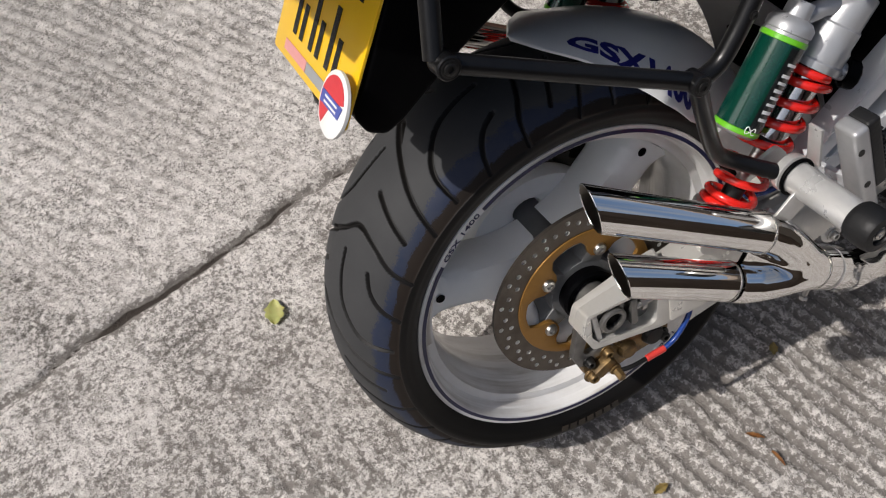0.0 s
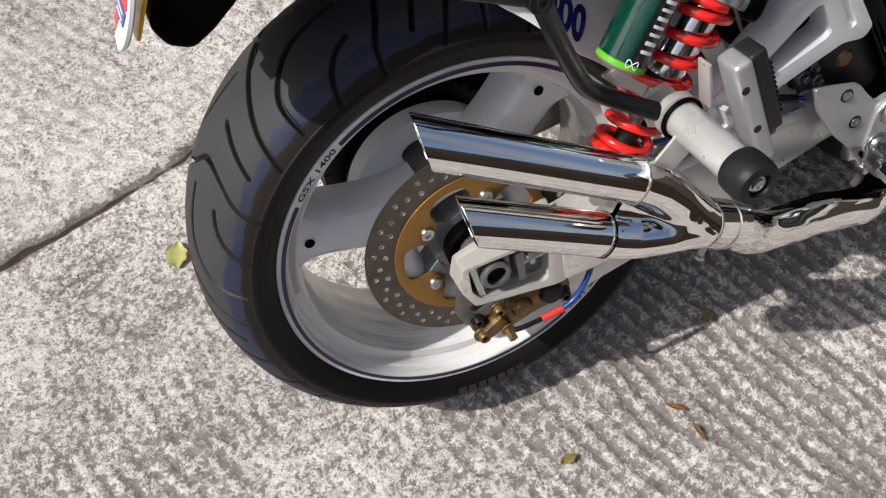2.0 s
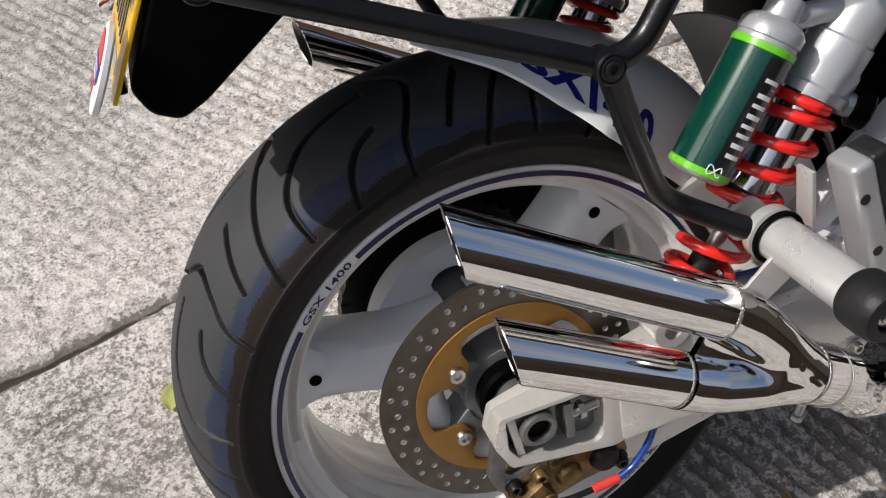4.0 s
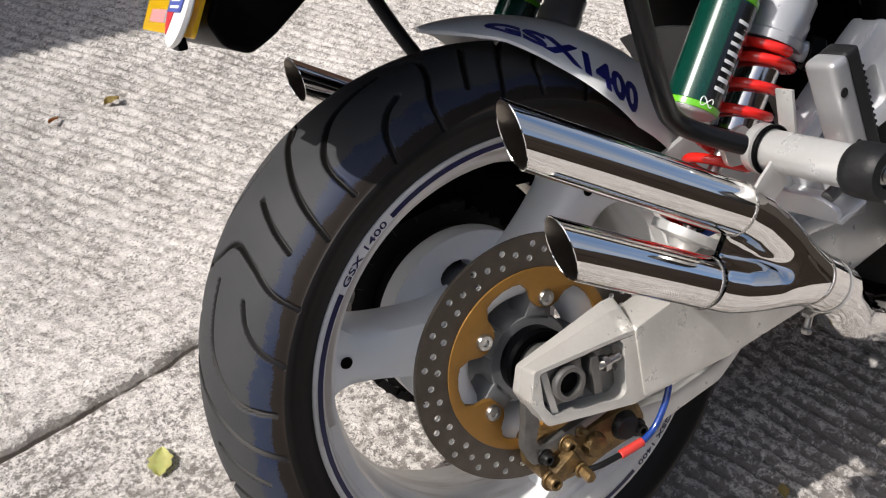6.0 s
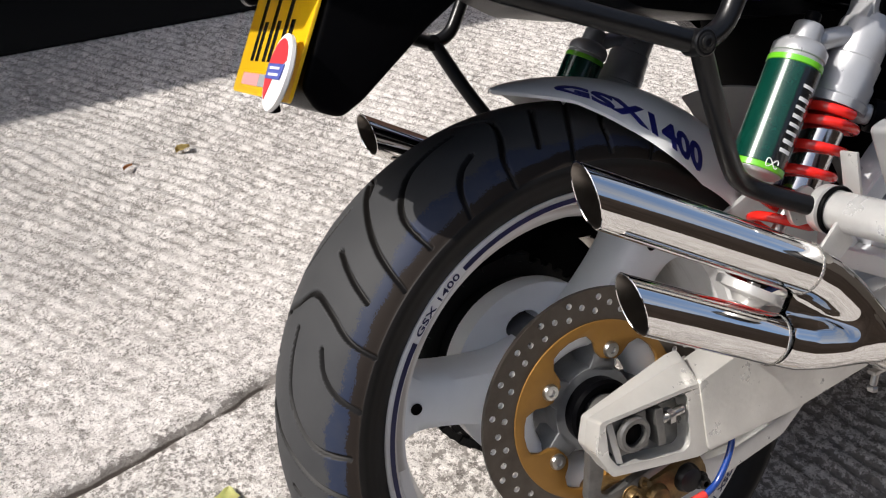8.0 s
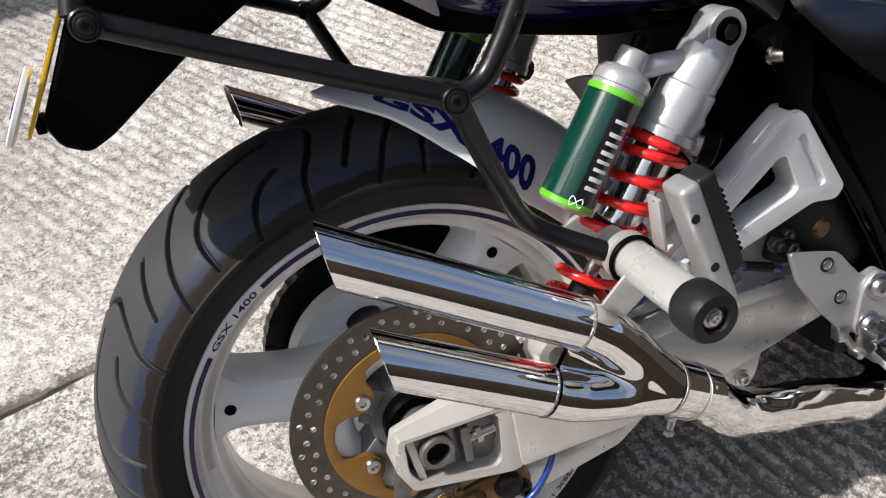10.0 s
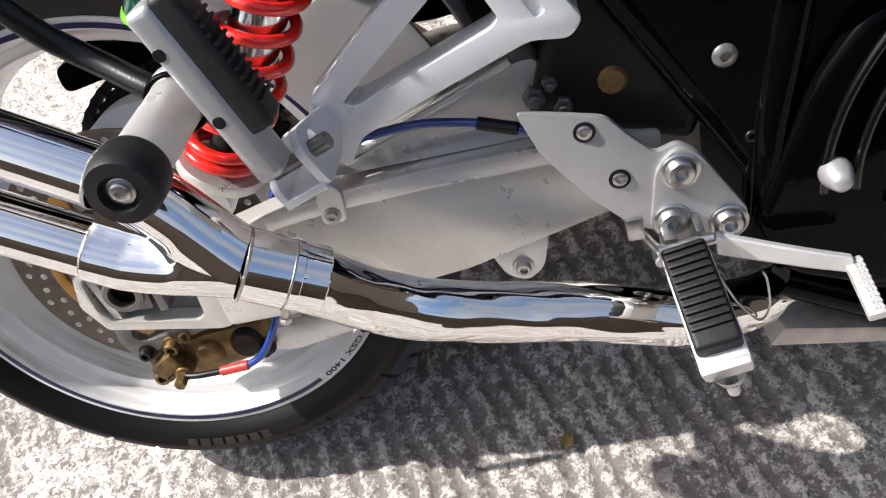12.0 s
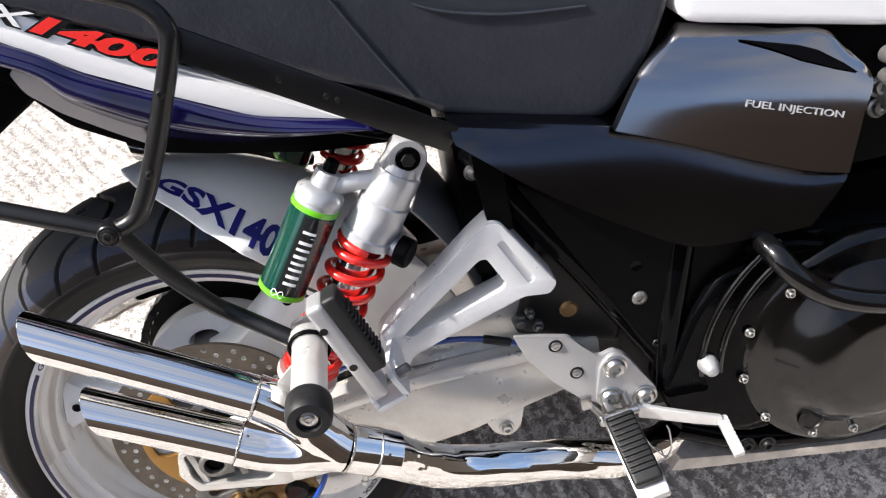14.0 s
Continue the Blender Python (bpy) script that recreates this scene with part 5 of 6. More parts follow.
def build_footrest():
    out = rounded([(0.376, 0.421), (0.439, 0.403), (0.452, 0.386), (0.470, 0.366), (0.486, 0.372), (0.500, 0.362), (0.534, 0.300), (0.528, 0.282), (0.513, 0.281), (0.480, 0.292), (0.463, 0.299), (0.446, 0.308), (0.416, 0.341), (0.388, 0.384)], 0.006)
    pl = part("footrest_plate", slab(out, -0.1930, -0.1860, 0.0018), SATIN_ALU, bike, "satin alloy heel plate and footrest hanger")
    part("boss", slab(rounded([(0.484, 0.371), (0.499, 0.364), (0.534, 0.304), (0.526, 0.283), (0.472, 0.290), (0.459, 0.304), (0.468, 0.356)], 0.012), -0.1985, -0.1925, 0.0024), SATIN_ALU, pl)
    for x, z in ((0.485, 0.352), (0.4755, 0.310), (0.517, 0.300)):
        c = (x, -0.1985, z)
        part("hanger_bolt", lathe([(0.0148, 0), (0.0148, 0.0020), (0.0138, 0.0030), (0.0118, 0.0032), (0.0112, 0.0052), (0.0090, 0.0078), (0.0050, 0.0084), (0.0046, 0.003), (0, 0.003)], c, (0, -1, 0), 24), STEEL, pl)
    for x, z in ((0.422, 0.395), (0.442, 0.351)):
        ring = part("screw_recess", lathe([(0.0082, 0), (0.0082, 0.0006), (0.0070, 0.0007), (0.0066, 0.0003), (0, 0.0003)], (x, -0.193, z), (0, -1, 0), 20), STEEL_DARK, pl)
        part("plate_screw", lathe([(0.0058, 0.0002), (0.0056, 0.0016), (0.0044, 0.0024), (0.0028, 0.0024), (0.0026, 0.0008), (0, 0.0008)], (x, -0.193, z), (0, -1, 0), 18), STEEL, ring)
    # folding peg
    a, b = Vector((0.478, -0.222, 0.300)), Vector((0.486, -0.315, 0.2650))
    d = (b - a).normalized()
    w = Vector((1, 0, 0.16)) - d * Vector((1, 0, 0.16)).dot(d)
    w.normalize()
    nrm = w.cross(d)
    if nrm.z < 0:
        nrm = -nrm
    turn = Matrix((d, w, nrm)).transposed().to_4x4()
    L = (b - a).length
    mid = (a + b) / 2
    peg = part("rider_peg", box(mid - nrm * 0.010, (L, 0.036, 0.010), 0.003, turn), ALU, bike, "rider's footpeg with a ribbed black rubber pad")
    part("rubber_pad", box(mid + nrm * 0.001 - d * 0.006, (L * 0.86, 0.033, 0.016), 0.004, turn, 3), RUBBER_PEG, peg)
    for k in range(11):
        part("pad_rib", box(mid + nrm * 0.0095 + d * (-0.044 + k * 0.0066), (0.0036, 0.029, 0.005), 0.0012, turn), RUBBER_PEG, peg)
    part("end_cap", box(b - d * 0.001 - nrm * 0.006, (0.008, 0.034, 0.015), 0.003, turn), ALU, peg)
    part("hero_knob", lathe([(0.012, -0.004), (0.009, 0.006), (0.005, 0.010), (0.0045, 0.024), (0, 0.026)], b - nrm * 0.012, -nrm + d * 0.15, 18), ALU, peg)
    part("peg_clevis", merge(box((0.470, -0.208, 0.293), (0.010, 0.030, 0.034), 0.002), box((0.492, -0.208, 0.296), (0.007, 0.030, 0.034), 0.002), cyl((0.460, -0.222, 0.300), (0.502, -0.222, 0.304), 0.005, 16)), STEEL, peg)
    part("return_spring", tube([Vector((0.4835 + 0.0065 * math.cos(q), -0.216 + 0.0009 * q, 0.284 + 0.0065 * math.sin(q))) for q in (k * 0.5 for k in range(24))], 0.0011, 8), STEEL, peg)
    # brake lever with its knurled pad
    lever = spline([(0.505, -0.206, 0.287), (0.530, -0.212, 0.280), (0.565, -0.222, 0.2715), (0.596, -0.228, 0.2635)], 5)
    bm = bmesh.new()
    rows = []
    n = len(lever)
    for i, c in enumerate(lever):
        hh = 0.0098 - 0.0026 * i / (n - 1)
        rows.append([bm.verts.new(c + Vector((0, oy, oz * hh))) for oy, oz in ((-0.0035, 0.8), (-0.0022, 1), (0.0022, 1), (0.0035, 0.8), (0.0035, -0.8), (0.0022, -1), (-0.0022, -1), (-0.0035, -0.8))])
    for A, B in zip(rows, rows[1:]):
        for k in range(8):
            bm.faces.new((A[k], A[(k + 1) % 8], B[(k + 1) % 8], B[k]))
    bm.faces.new(rows[0])
    bm.faces.new(rows[-1])
    bmesh.ops.recalc_face_normals(bm, faces=bm.faces)
    pedal = part("brake_pedal", bm, ALU, bike, "alloy brake pedal with a knurled tip", angle=30)
    c0, c1 = Vector((0.598, -0.226, 0.262)), Vector((0.599, -0.270, 0.249))
    d2 = (c1 - c0).normalized()
    wide = (Vector((1, 0, 0.1)) - d2 * d2.x).normalized()
    top = wide.cross(d2)
    if top.z < 0:
        top = -top
    pad = part("pedal_pad", box((c0 + c1) / 2, ((c1 - c0).length + 0.006, 0.0125, 0.009), 0.002, Matrix((d2, wide, top)).transposed().to_4x4()), ALU, pedal)
    for i in range(9):
        for k in range(3):
            c = c0.lerp(c1, 0.04 + 0.115 * i) + wide * (-0.0006 + 0.0028 * k) + top * 0.0043
            part("knurl", lathe([(0.0017, -0.0005), (0.0012, 0.0014), (0, 0.0019)], c, top, 6), ALU, pad)
    part("switch_spring", tube(spline([(0.540, -0.200, 0.247), (0.543, -0.200, 0.237), (0.544, -0.200, 0.211), (0.536, -0.200, 0.198), (0.521, -0.200, 0.217), (0.508, -0.200, 0.246)], 6), 0.0010, 8), STEEL, pedal)
    part("push_rod", merge(cyl((0.452, -0.190, 0.300), (0.470, -0.196, 0.270), 0.0045, 12), box((0.448, -0.190, 0.305), (0.014, 0.014, 0.020), 0.003), cyl((0.464, -0.206, 0.277), (0.464, -0.190, 0.277), 0.0055, 14)), STEEL, pedal)


build_footrest()


def build_fender():
    """White hugger over the tyre, pointed at the back, its skirt deeper towards the front."""

    def at(deg, t, lift=0.0):
        half = np.interp(-deg, (-93.5, -90, -84.5, -76, -67, -50, -27), (0.004, 0.040, 0.073, 0.099, 0.111, 0.111, 0.104))
        drop = np.interp(-deg, (-93.5, -84.5, -76, -67, -56, -27), (0.003, 0.018, 0.043, 0.063, 0.080, 0.086))
        r = 0.334 - float(drop) * abs(t) ** 1.9 + lift
        half = float(half)
        return wheel_at(r, deg, t * half)

    bm = bmesh.new()
    nu, nv = 44, 20
    degs = [93.5 - 66 * (i / nu) ** 1.15 for i in range(nu + 1)]
    top = [[bm.verts.new(at(d, -1 + 2 * j / nv)) for j in range(nv + 1)] for d in degs]
    low = [[bm.verts.new(at(d, -1 + 2 * j / nv, -0.003)) for j in range(nv + 1)] for d in degs]
    for i in range(nu):
        for j in range(nv):
            bm.faces.new((top[i][j], top[i][j + 1], top[i + 1][j + 1], top[i + 1][j]))
            bm.faces.new((low[i][j], low[i + 1][j], low[i + 1][j + 1], low[i][j + 1]))
        for j in (0, nv):
            bm.faces.new((top[i][j], top[i + 1][j], low[i + 1][j], low[i][j]))
    for i in (0, nu):
        for j in range(nv):
            bm.faces.new((top[i][j], top[i][j + 1], low[i][j + 1], low[i][j]))
    bmesh.ops.recalc_face_normals(bm, faces=bm.faces)
    fender = part("rear_fender", bm, FENDER_WHITE, bike, "scuffed white rear hugger with navy lettering", angle=60)

    def skin(u, v, w):
        # u along the lettering's line from its start, v up from its middle; the letters lean with the edge
        deg = 85.2 - u / 0.325 * 57.3
        t = float(np.interp(-deg, (-84, -79.5, -75.8, -72.2, -67, -62.7, -57), (-0.68, -0.72, -0.765, -0.80, -0.83, -0.85, -0.86)))
        a = at(deg - v * 70, max(-0.997, t + v / 0.105))
        return a + (a - AXLE - Vector((0, a.y * 0.3, 0))).normalized() * (w + 0.0006)

    text_mesh("GSX1400", 0.034, 0.0008, lambda u, v, w: skin(0.0835 + u, v, w), BLUE_LETTER, "model_lettering", fender, bold=0.0012, fit=0.170)
    # flat cheek of the hugger beside the front of the wheel
    cheek = [(0.352 * math.cos(radians(d)), AXLE.z + 0.352 * math.sin(radians(d))) for d in range(38, 9, -4)] + [(0.238 * math.cos(radians(d)), AXLE.z + 0.238 * math.sin(radians(d))) for d in range(10, 48, 4)]
    part("fender_cheek", slab(rounded(cheek, 0.004), -0.1130, -0.1060, 0.0025), GUARD_GREY, fender)
    # grey inner guard in front of the wheel
    bm = bmesh.new()
    rows = []
    for i in range(17):
        d = 40 - 42 * i / 16
        row = []
        for j in range(13):
            t = -1 + 2 * j / 12
            for_y = 0.105 * t
            row.append(bm.verts.new(wheel_at(0.412 - 0.022 * abs(t) ** 3 - 0.0006 * (40 - d), d, for_y)))
        rows.append(row)
    for A, B in zip(rows, rows[1:]):
        for j in range(12):
            bm.faces.new((A[j], A[j + 1], B[j + 1], B[j]))
    bmesh.ops.recalc_face_normals(bm, faces=bm.faces)
    bmesh.ops.solidify(bm, geom=bm.faces, thickness=0.003)
    part("inner_guard", bm, GUARD_GREY, fender, "silver-grey inner mudguard", angle=60)


build_fender()


def build_plate():
    o, u, v = Vector((-0.2505, -0.022, 0.681)), Vector((0, -1, 0)), Vector((0.50, 0, 0.866))
    n = u.cross(v)
    if n.x > 0:
        n = -n

    def at(a, b, c):
        return o + u * a + v * b + n * c

    guard = part("mudguard", slab(rounded([(-0.240, 0.690), (-0.232, 0.671), (-0.214, 0.662), (-0.194, 0.671), (-0.128, 0.716), (-0.070, 0.748), (-0.020, 0.775), (-0.020, 0.850), (-0.150, 0.855)], 0.006), -0.128, 0.088, 0.006, segs=3), BLACK_PLASTIC, bike, "black plastic tail mudguard")
    part("tail_lamp_body", box((-0.175, -0.02, 0.865), (0.09, 0.15, 0.06), 0.015), BLACK_PLASTIC, guard)
    bm = slab(rounded([(-0.106, 0.0), (0.106, 0.0), (0.106, 0.178), (-0.106, 0.178)], 0.006), 0, 0.003, 0.0006, place=lambda c: at(c.x, c.z, c.y))
    pl = part("number_plate", bm, YELLOW, bike, "yellow rear number plate with black characters")
    for row, b0, marks in ((0, 0.108, (-0.078, -0.036, 0.006, 0.048)), (1, 0.030, (-0.062, -0.016, 0.030))):
        for a in marks:
            # plain bars in place of characters
            for x0, x1, z0, z1 in ((0.0, 0.0100, 0.0, 0.060), (0.0190, 0.0290, 0.0, 0.036)):
                part("plate_bar", slab([(a + x0, b0 + z0), (a + x1, b0 + z0), (a + x1, b0 + z1), (a + x0, b0 + z1)], 0.003, 0.0038, 0.0, place=lambda c: at(c.x, c.z, c.y)), BLACK_PRINT, pl)
    part("maker_strip", slab([(-0.075, 0.008), (-0.010, 0.008), (-0.010, 0.019), (-0.075, 0.019)], 0.003, 0.0036, 0.0, place=lambda c: at(c.x, c.z, c.y)), PINK_PRINT, pl)
    part("maker_strip", slab([(-0.009, 0.008), (0.060, 0.008), (0.060, 0.019), (-0.009, 0.019)], 0.003, 0.0036, 0.0, place=lambda c: at(c.x, c.z, c.y)), GREY_PRINT, pl)
    # round badge fixed at the corner
    c = at(0.094, 0.020, 0.010)
    badge = part("round_badge", lathe([(0, 0), (0.0285, 0), (0.0305, 0.0015), (0.0305, 0.0045), (0.0290, 0.0055), (0, 0.0055)], c, n, 44), WHITE_PRINT, pl, "round white badge with red and blue fields")
    ca, cb = 0.094, 0.020

    def sector(a0, a1, r):
        return [(ca, cb)] + [(ca + r * math.cos(radians(a0 + (a1 - a0) * i / 14)), cb + r * math.sin(radians(a0 + (a1 - a0) * i / 14))) for i in range(15)]

    part("red_field", slab(sector(20, 240, 0.026), 0.0156, 0.0162, 0.0, place=lambda q: at(q.x, q.z, q.y)), BADGE_RED, badge)
    part("blue_field", slab([(ca - 0.024, cb - 0.006), (ca + 0.02, cb - 0.006), (ca + 0.024, cb + 0.006), (ca - 0.024, cb + 0.006)], 0.0160, 0.0167, 0.0, place=lambda q: at(q.x, q.z, q.y)), BLUE_PRINT, badge)
    for k in (-0.0025, 0.0025):
        part("print_bar", slab([(ca - 0.015, cb + k - 0.001), (ca + 0.014, cb + k - 0.001), (ca + 0.014, cb + k + 0.001), (ca - 0.015, cb + k + 0.001)], 0.0165, 0.0171, 0.0, place=lambda q: at(q.x, q.z, q.y)), WHITE_PRINT, badge)
    part("lower_reflector", box(at(0.03, -0.004, -0.004), (0.008, 0.03, 0.012), 0.002), BLACK_PLASTIC, pl)


build_plate()


def build_body():
    seat_out = rounded([(-0.16, 0.935), (0.126, 0.796), (0.307, 0.710), (0.351, 0.679), (0.456, 0.648), (0.513, 0.638), (0.557, 0.690), (0.580, 0.735), (0.592, 0.790), (0.47, 0.795), (0.38, 0.815), (0.32, 0.865), (0.10, 0.935), (-0.14, 0.985)], 0.02)
    seat = part("seat", slab(seat_out, -0.168, 0.168, 0.022, segs=5), VINYL, bike, "stitched black vinyl dual seat")
    part("seam", tube(spline([(0.256, -0.1695, 0.840), (0.272, -0.170, 0.806), (0.300, -0.1700, 0.752), (0.326, -0.1695, 0.706)], 5), 0.0016, 8), VINYL, seat)
    part("seam", tube(spline([(0.318, -0.160, 0.812), (0.354, -0.1690, 0.786), (0.424, -0.1700, 0.766), (0.500, -0.1690, 0.757)], 5), 0.0014, 8), VINYL, seat)
    white = [(-0.24, 0.985), (-0.014, 0.868), (0.108, 0.782), (0.178, 0.743), (0.230, 0.714), (0.262, 0.696), (0.172, 0.720), (0.102, 0.757), (0.036, 0.794), (-0.023, 0.836), (-0.24, 0.945)]
    for s in (1, -1):
        tail = part("tail_panel", slab(white, -0.166 * s, -0.120 * s, 0.004), WHITE_PAINT, bike, "white and deep blue painted tail fairing")

        def belly(u, v, s=s):
            # swells below the white stripe, then curls under
            return s * (-0.168 - 0.010 * math.sin(math.pi * min(1, (1 - v) * 1.5)) + 0.036 * max(0, (1 - v) - 0.42) ** 1.4 / 0.47)

        part("blue_band", coons([(-0.24, 0.890), (-0.034, 0.800), (0.004, 0.756), (0.084, 0.704), (0.198, 0.676), (0.305, 0.670)], [(-0.24, 0.945), (-0.023, 0.836), (0.036, 0.794), (0.102, 0.757), (0.172, 0.722), (0.262, 0.696)], [(-0.24, 0.890), (-0.24, 0.945)], [(0.305, 0.670), (0.262, 0.696)], belly, 0.05 * s, 40, 16), BLUE_PAINT, tail, "deep blue lower band", angle=70)
        if s == 1:
            a, b = Vector((0.011, -0.167, 0.837)), Vector((0.104, -0.167, 0.782))
            d = (b - a).normalized()
            up = Vector((-d.z, 0, d.x))

            def skin(u, v, w):
                return a + d * u + up * v + Vector((0, -w, 0))

            text_mesh("1400", 0.0225, 0.0010, lambda u, v, w: skin(0.0540 + u, 0.0085 + v, w), BLACK_PRINT, "number_outline", tail, shear=0.30, bold=0.0026, fit=0.128)
            text_mesh("1400", 0.0225, 0.0010, lambda u, v, w: skin(0.0540 + u, 0.0092 + v, w + 0.0012), RED_PRINT, "red_number", tail, shear=0.30, bold=0.0009, fit=0.120)
            text_mesh("GSX", 0.0225, 0.0010, lambda u, v, w: skin(-0.0480 + u, 0.0085 + v, w), BLACK_PRINT, "letter_outline", tail, shear=0.30, bold=0.0018, fit=0.094)
            text_mesh("GSX", 0.0225, 0.0010, lambda u, v, w: skin(-0.0480 + u, 0.0090 + v, w + 0.0012), WHITE_PAINT, "white_letters", tail, shear=0.30, bold=0.0002, fit=0.088)
        # added grey piece imitates pale ground reflected in the blue underside
        part("tail_reflection", slab(rounded([(-0.034, 0.806), (-0.009, 0.808), (0.026, 0.782), (0.062, 0.742), (0.068, 0.708), (0.036, 0.730), (-0.002, 0.758), (-0.027, 0.784)], 0.006), -0.1500 * s, -0.1420 * s, 0.001), TAIL_REFLECTION, tail, "grey patch for the ground reflected in the blue band")
    # rear of the tail: closed underside behind the lamp, mostly unseen, added to shade the tyre
    part("tail_underside", slab(rounded([(-0.42, 1.00), (-0.42, 0.945), (-0.30, 0.862), (-0.20, 0.832), (-0.045, 0.806), (-0.03, 0.84), (-0.20, 0.93)], 0.015), -0.160, 0.160, 0.012, segs=3), BLACK_PLASTIC, bike, "black plastic tail underside")
    # black undertail tray
    part("undertail", slab(rounded([(-0.20, 0.88), (-0.042, 0.795), (-0.004, 0.742), (0.067, 0.696), (0.130, 0.680), (0.218, 0.661), (0.340, 0.650), (0.340, 0.720), (0.0, 0.86), (-0.2, 0.94)], 0.01), -0.140, 0.140, 0.006), BLACK_PLASTIC, bike, "black plastic undertail")
    for s in (1, -1):
        def upper_y(u, v, s=s):
            return s * (-0.206 - 0.004 * math.sin(math.pi * (0.15 + 0.75 * u)) * (1 - 0.4 * v) + 0.026 * v + 0.034 * max(0, v - 0.25) ** 2 * (1.2 - 0.5 * u) - 0.004 * u)

        def lower_y(u, v, s=s):
            # bowed outwards below a ridge, above which a narrow shelf runs back to the joint
            ridge = 0.84 + 0.13 * u
            return s * (-0.2180 + 0.009 * min(v, ridge) / ridge + 0.008 * (min(v, ridge) / ridge) ** 2 + 0.016 * max(0, v - ridge) / 0.16 + 0.012 * max(0, 0.25 - u))

        cover = part("side_cover", coons([(0.507, 0.643), (0.572, 0.615), (0.685, 0.561), (0.745, 0.541)], [(0.594, 0.716), (0.668, 0.697), (0.732, 0.684), (0.753, 0.666)], [(0.507, 0.643), (0.543, 0.688), (0.594, 0.716)], [(0.745, 0.541), (0.762, 0.597), (0.776, 0.632), (0.753, 0.666)], upper_y, 0.012 * s), SATIN_GREY, bike, "satin dark grey side cover with pale lettering", angle=70)
        part("lower_cover", coons([(0.352, 0.668), (0.413, 0.612), (0.480, 0.560), (0.556, 0.509), (0.5925, 0.497), (0.655, 0.493), (0.703, 0.4925)], [(0.350, 0.684), (0.430, 0.664), (0.507, 0.643), (0.572, 0.615), (0.685, 0.561), (0.745, 0.541)], [(0.352, 0.668), (0.350, 0.684)], [(0.703, 0.4925), (0.741, 0.533), (0.745, 0.541)], lower_y, 0.03 * s, 40, 26), SATIN_BLACK, cover, angle=70)
        if s == 1:
            skin_bm = bmesh.new()
            skin_bm.from_mesh(cover.data)
            tree = BVHTree.FromBMesh(skin_bm)
            skin_bm.free()

            def on_skin(x, z, w):
                place = tree.ray_cast(Vector((x, -0.5, z)), Vector((0, 1, 0)))[0]
                return Vector((x, (place.y if place else -0.190) - w, z))

            a, b = Vector((0.634, 0, 0.641)), Vector((0.746, 0, 0.6015))
            d = (b - a).normalized()
            up = Vector((-d.z, 0, d.x))
            mid = (a + b) / 2

            def on_cover(u, v, w):
                p = mid + d * u * 1.15 + up * v * 0.74
                return on_skin(p.x, p.z, w + 0.0003)

            text_mesh("FUEL INJECTION", 0.0128, 0.0008, on_cover, GREY_PRINT, "fuel_lettering", cover)
            part("air_slot", slab([(0.6466, 0.6934), (0.676, 0.6850), (0.7045, 0.6765), (0.7219, 0.6690), (0.745, 0.653), (0.760, 0.640), (0.738, 0.649), (0.7049, 0.6640), (0.676, 0.680)], -0.003, 0.0015, 0.0, place=lambda q: on_skin(q.x, q.z, -q.y)), BLACK_PLASTIC, cover)
            socket_bolt((0.540, -0.198, 0.617), (0, -1, 0), 0.0030, 0.003, "cover_screw", cover)
    part("fuel_tank", slab(rounded([(0.580, 0.7235), (0.660, 0.7045), (0.80, 0.672), (1.05, 0.64), (1.08, 0.86), (0.95, 0.93), (0.72, 0.90), (0.600, 0.79)], 0.03), -0.174, 0.174, 0.012, segs=4), WHITE_PAINT, bike, "white painted fuel tank")


build_body()


